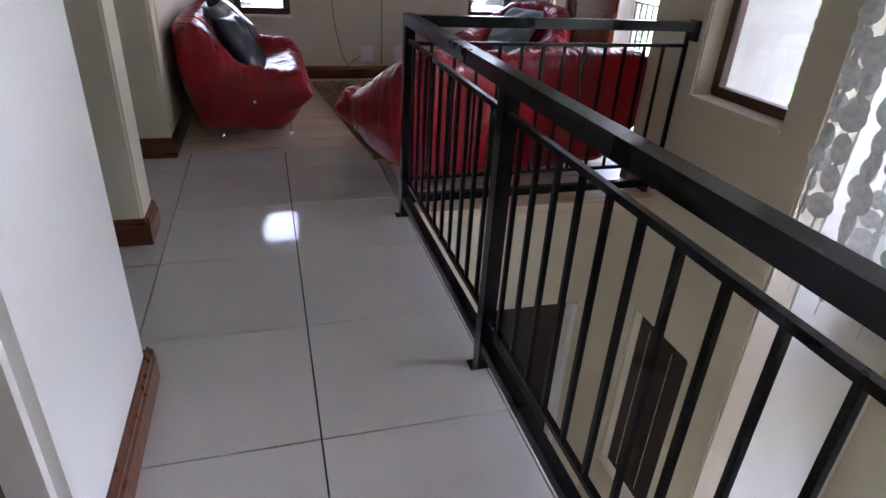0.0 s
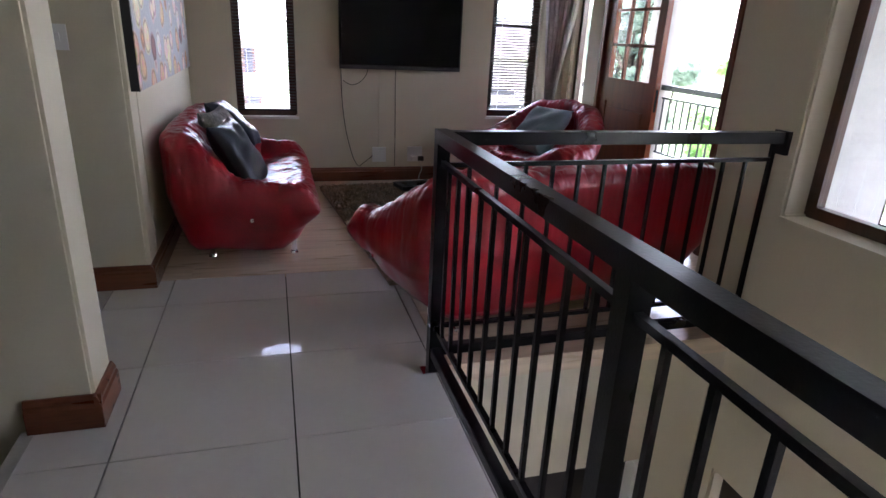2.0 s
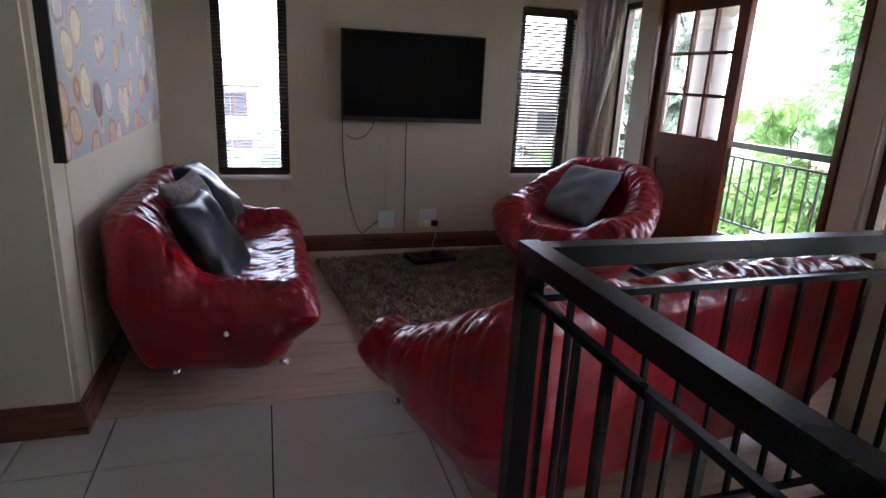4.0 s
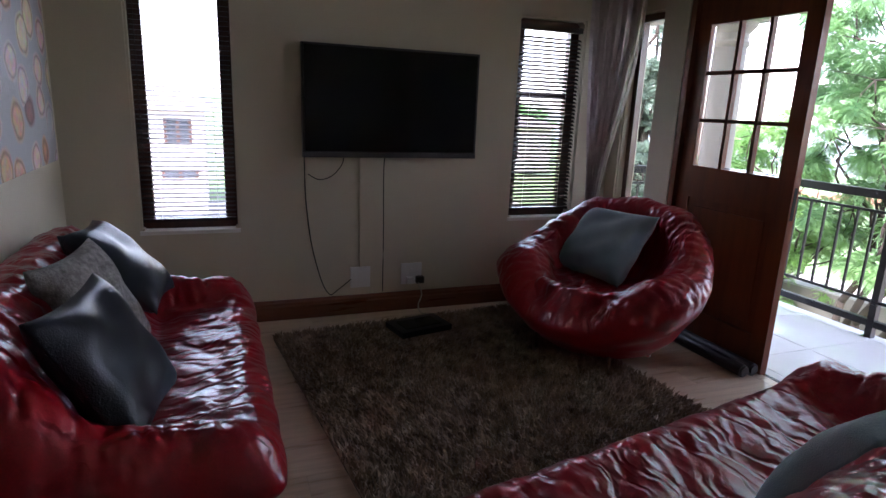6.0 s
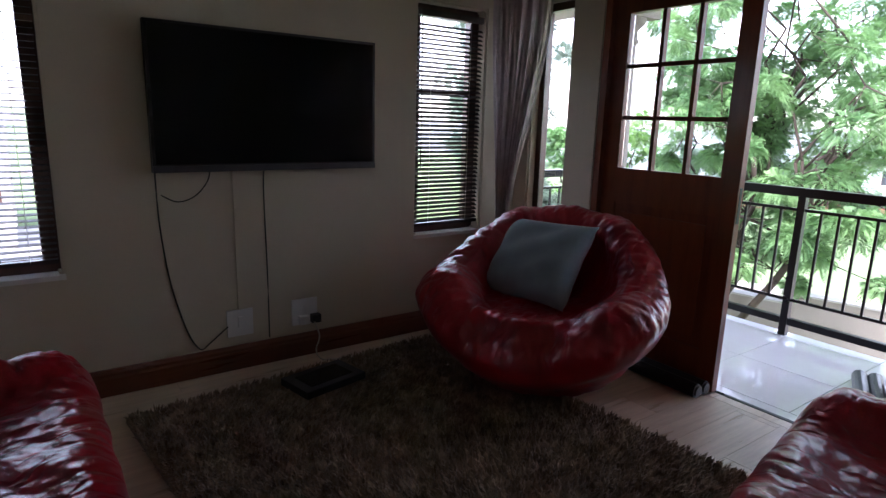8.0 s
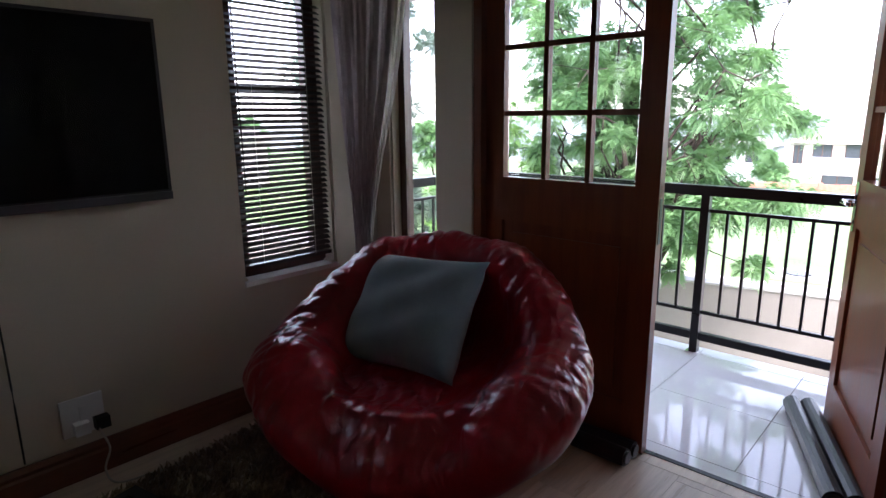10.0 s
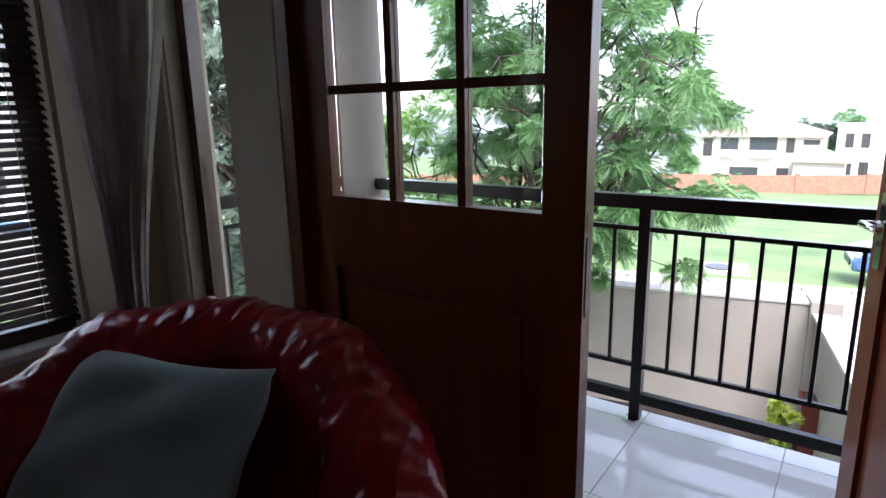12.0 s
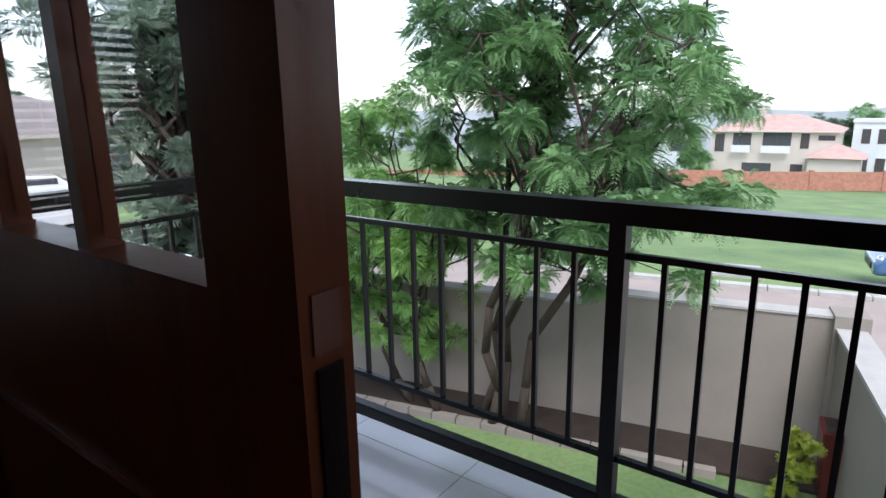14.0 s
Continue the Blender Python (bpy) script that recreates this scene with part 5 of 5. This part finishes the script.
house("house", "grey-white house partly hidden by the big house", 110, 12, 0, 8, 8, 7.2, 0, HOUSE_WHITE, ROOF_GREY, [(2.5, 5, 1, 1.6), (-1, 5, 1.2, 1.6)], flat=True)
house("house", "white house with a dark opening behind the tree", 92, 32, 0, 9, 8, 5.6, 1.6, HOUSE_WHITE, ROOF_GREY, [(-2.5, 3.4, 1.8, 1.8), (1.5, 3.4, 2, 1.8)])
house("house", "pale gabled neighbouring house seen through the blind", -2.2, 27, 90, 6.6, 7, 4.0, 1.0, HOUSE_WALL, ROOF_GREY, [(-2.45, 2.65, 0.8, 0.9), (-2.45, 1.48, 1.1, 0.3), (0.6, 2.65, 0.8, 0.9)])
house("house", "low house with a dark tiled roof along the street", 16, 40, 100, 16, 9, 3.2, 2.0, HOUSE_WALL, ROOF_GREY, [(-4, 1, 2, 1.4), (3, 1, 2, 1.4)])
house("house", "brown-roofed house beside the street", 27, 60, 120, 16, 9, 3.6, 2.4, HOUSE_WALL, ROOF_GREY, [(-4, 1, 2, 1.4), (3, 1, 2, 1.4)])
tagged(part("forecourt", bx(-8, 9.6, GROUND - 0.02, 7, 31, GROUND + 0.004), COPING), "pale paved forecourt north of the house", "pavement", kind="structure")
fw = thing("field_wall", "long red brick wall at the far edge of the field", "wall", 70.5, 24, ground_height(70.5), 25, kind="structure")
for i in range(10):
    s = -34 + 6.8 * i
    part("brick_panel", bx(-0.11, s, -0.5 + 0.03 * (i % 2), 0.11, s + 6.78, 1.45 + 0.12 * (i % 3 == 1)), BRICK, fw)
    part("brick_pier", bx(-0.2, s - 0.2, -0.5, 0.2, s + 0.2, 1.62), BRICK, fw)
hills = thing("far_hills", "hazy blue hills on the horizon", "hills", kind="structure")
# distance haze is put into the hills' pale blue-grey base colour
HAZE = mat("haze_tinted_hill", (0.36, 0.38, 0.42), 1.0, vary=0.1, scale=0.01, fine=0.1, bump=0)
v, f = [], []
for i in range(61):
    a = radians(-20 + 3 * i)
    h = -6 + 8 * math.sin(i * 0.5) + 5 * math.sin(i * 1.3 + 1)
    v += [(1300 * math.cos(a), 1300 * math.sin(a), -160), (1300 * math.cos(a), 1300 * math.sin(a), h), (1700 * math.cos(a), 1700 * math.sin(a), -160)]
for i in range(60):
    f += [(3 * i, 3 * i + 3, 3 * i + 4, 3 * i + 1), (3 * i + 1, 3 * i + 4, 3 * i + 5, 3 * i + 2)]
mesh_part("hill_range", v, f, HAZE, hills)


def car(label, m, paint):
    root = tagged(placed(new("car"), m), label, "car")

    def body(X, Y, Z):
        w = 0.83 - 0.06 * np.clip(np.abs(Y) - 1.2, 0, 1) ** 2 - 0.10 * np.clip(Z - 0.8, 0, 1)
        side = [(-2.0, 0.32), (-2.02, 0.62), (-1.7, 0.82), (-0.95, 0.93), (-0.35, 1.36), (0.75, 1.42), (1.55, 1.05), (1.98, 0.98), (2.02, 0.4), (1.9, 0.28)]
        return smax(poly_sdf(side, Y, Z), np.abs(X) - w, 0.12)
    net_part("body", body, (-1, -2.2, 0.1), (1, 2.2, 1.6), 0.05, paint, root)
    part("windscreen", bx(-0.62, -0.01, -0.28, 0.62, 0.01, 0.28, m=pose(0, -0.70, 1.16, -56)), DARK_GLASS, root, "dark windscreen")
    for s in (-1, 1):
        part("side_window", bx(s * 0.80 - 0.012, -0.4, 0.98, s * 0.80 + 0.012, 1.2, 1.28), DARK_GLASS, root)
        b = bmesh.new()
        bmesh.ops.create_uvsphere(b, u_segments=12, v_segments=8, radius=0.13, matrix=pose(s * 0.6, -1.88, 0.68) @ Matrix.Diagonal((1.2, 0.7, 0.8, 1)))
        part("headlight", b, CHROME, root, "clear headlight", smooth=True)
        for y in (-1.25, 1.3):
            wheel = part("wheel", lathe([(0.2, -0.1), (0.31, -0.1), (0.31, 0.1), (0.2, 0.1)], 24), RUBBER, root)
            wheel.matrix_basis = pose(s * 0.74, y, 0.31, 0, 90, 0)
            part("rim", lathe([(0.19, -0.105), (0.19, 0.105)], 20), CHROME, wheel)
    part("grille", bx(-0.4, -2.03, 0.42, 0.4, -1.98, 0.56), TV_CASE, root)
    return root


car("blue hatchback parked on the grass edge of the street", STREET @ pose(8.75, -6.7, 0.02, 0, 0, 176), CAR_BLUE)
car("white car parked on the street in the distance", pose(15.5, 38, GROUND, 0, 0, 70), CAR_WHITE)
car("dark car parked on the street near the neighbouring house", pose(9.5, 27, GROUND, 0, 0, 100), CAR_BLUE)
car("white car parked on the street beyond the blind", pose(12.2, 30, GROUND, 0, 0, 95), CAR_WHITE)

# ---- tiles and planks ----
floor = tagged(new("floor"), "polished pale grey porcelain tiles with dark joints", "floor", kind="structure")


def cut_tiles(root, name, xs, ys, x0, x1, y0, y1, material, gap, z=0.0, skip=None):
    """Bevelled slabs between the joints, one object each; alike slabs share their mesh."""
    made = {}
    X = [x0] + [v for v in xs if x0 < v < x1] + [x1]
    Y = [y0] + [v for v in ys if y0 < v < y1] + [y1]
    for a, b in zip(X, X[1:]):
        for c, d in zip(Y, Y[1:]):
            if b - a < 0.02 or d - c < 0.02 or (skip and skip((a + b) / 2, (c + d) / 2)):
                continue
            w, l = round((b - a) / 2 - gap / 2, 4), round((d - c) / 2 - gap / 2, 4)
            m = pose((a + b) / 2, (c + d) / 2, z)
            if (w, l) not in made:
                made[w, l] = part(name, bx(-w, -l, -0.02, w, l, 0), material, root, bevel=0.0015)
                made[w, l].matrix_basis = m
            else:
                shared(name, made[w, l], root, m)


cut_tiles(floor, "tile", sorted([0.41] + [0.705 + 0.6 * i for i in range(-5, 4)]), [3.975 + 0.6 * i for i in range(-10, 4)], -1.6, 1.965, -1.6, 5.52, TILE, 0.006, skip=lambda x, y: x < 0.41 and y < 4.415 or x < 0.785 - 0.22 and y < 3.15)
lounge = tagged(new("lounge_floor"), "pale laminate planks in the lounge", "floor", kind="structure")
for i in range(18):
    y = 5.522 + 0.192 * (i - 6)
    off = (i * 0.43) % 1.2
    lo = 1.967 if y + 0.1 < 5.52 else W
    cut_tiles(lounge, "plank", [lo + off + 1.2 * k for k in range(5)], [], lo, E_, max(y, 4.42), min(y + 0.192, N), LAMINATE, 0.0012)
deck = tagged(new("balcony_floor"), "polished white porcelain balcony tiles", "floor", kind="structure")
cut_tiles(deck, "tile", [4.76, 5.33], [5.95 + 0.52 * i for i in range(-6, 8)], E_ + T + 0.002, 5.44, 2.9, 9.6, BAL_TILE, 0.004)
part("grout_bed", bx(E_ + T + 0.002, 2.9, -0.021, 5.44, 9.6, -0.004), COPING, deck)
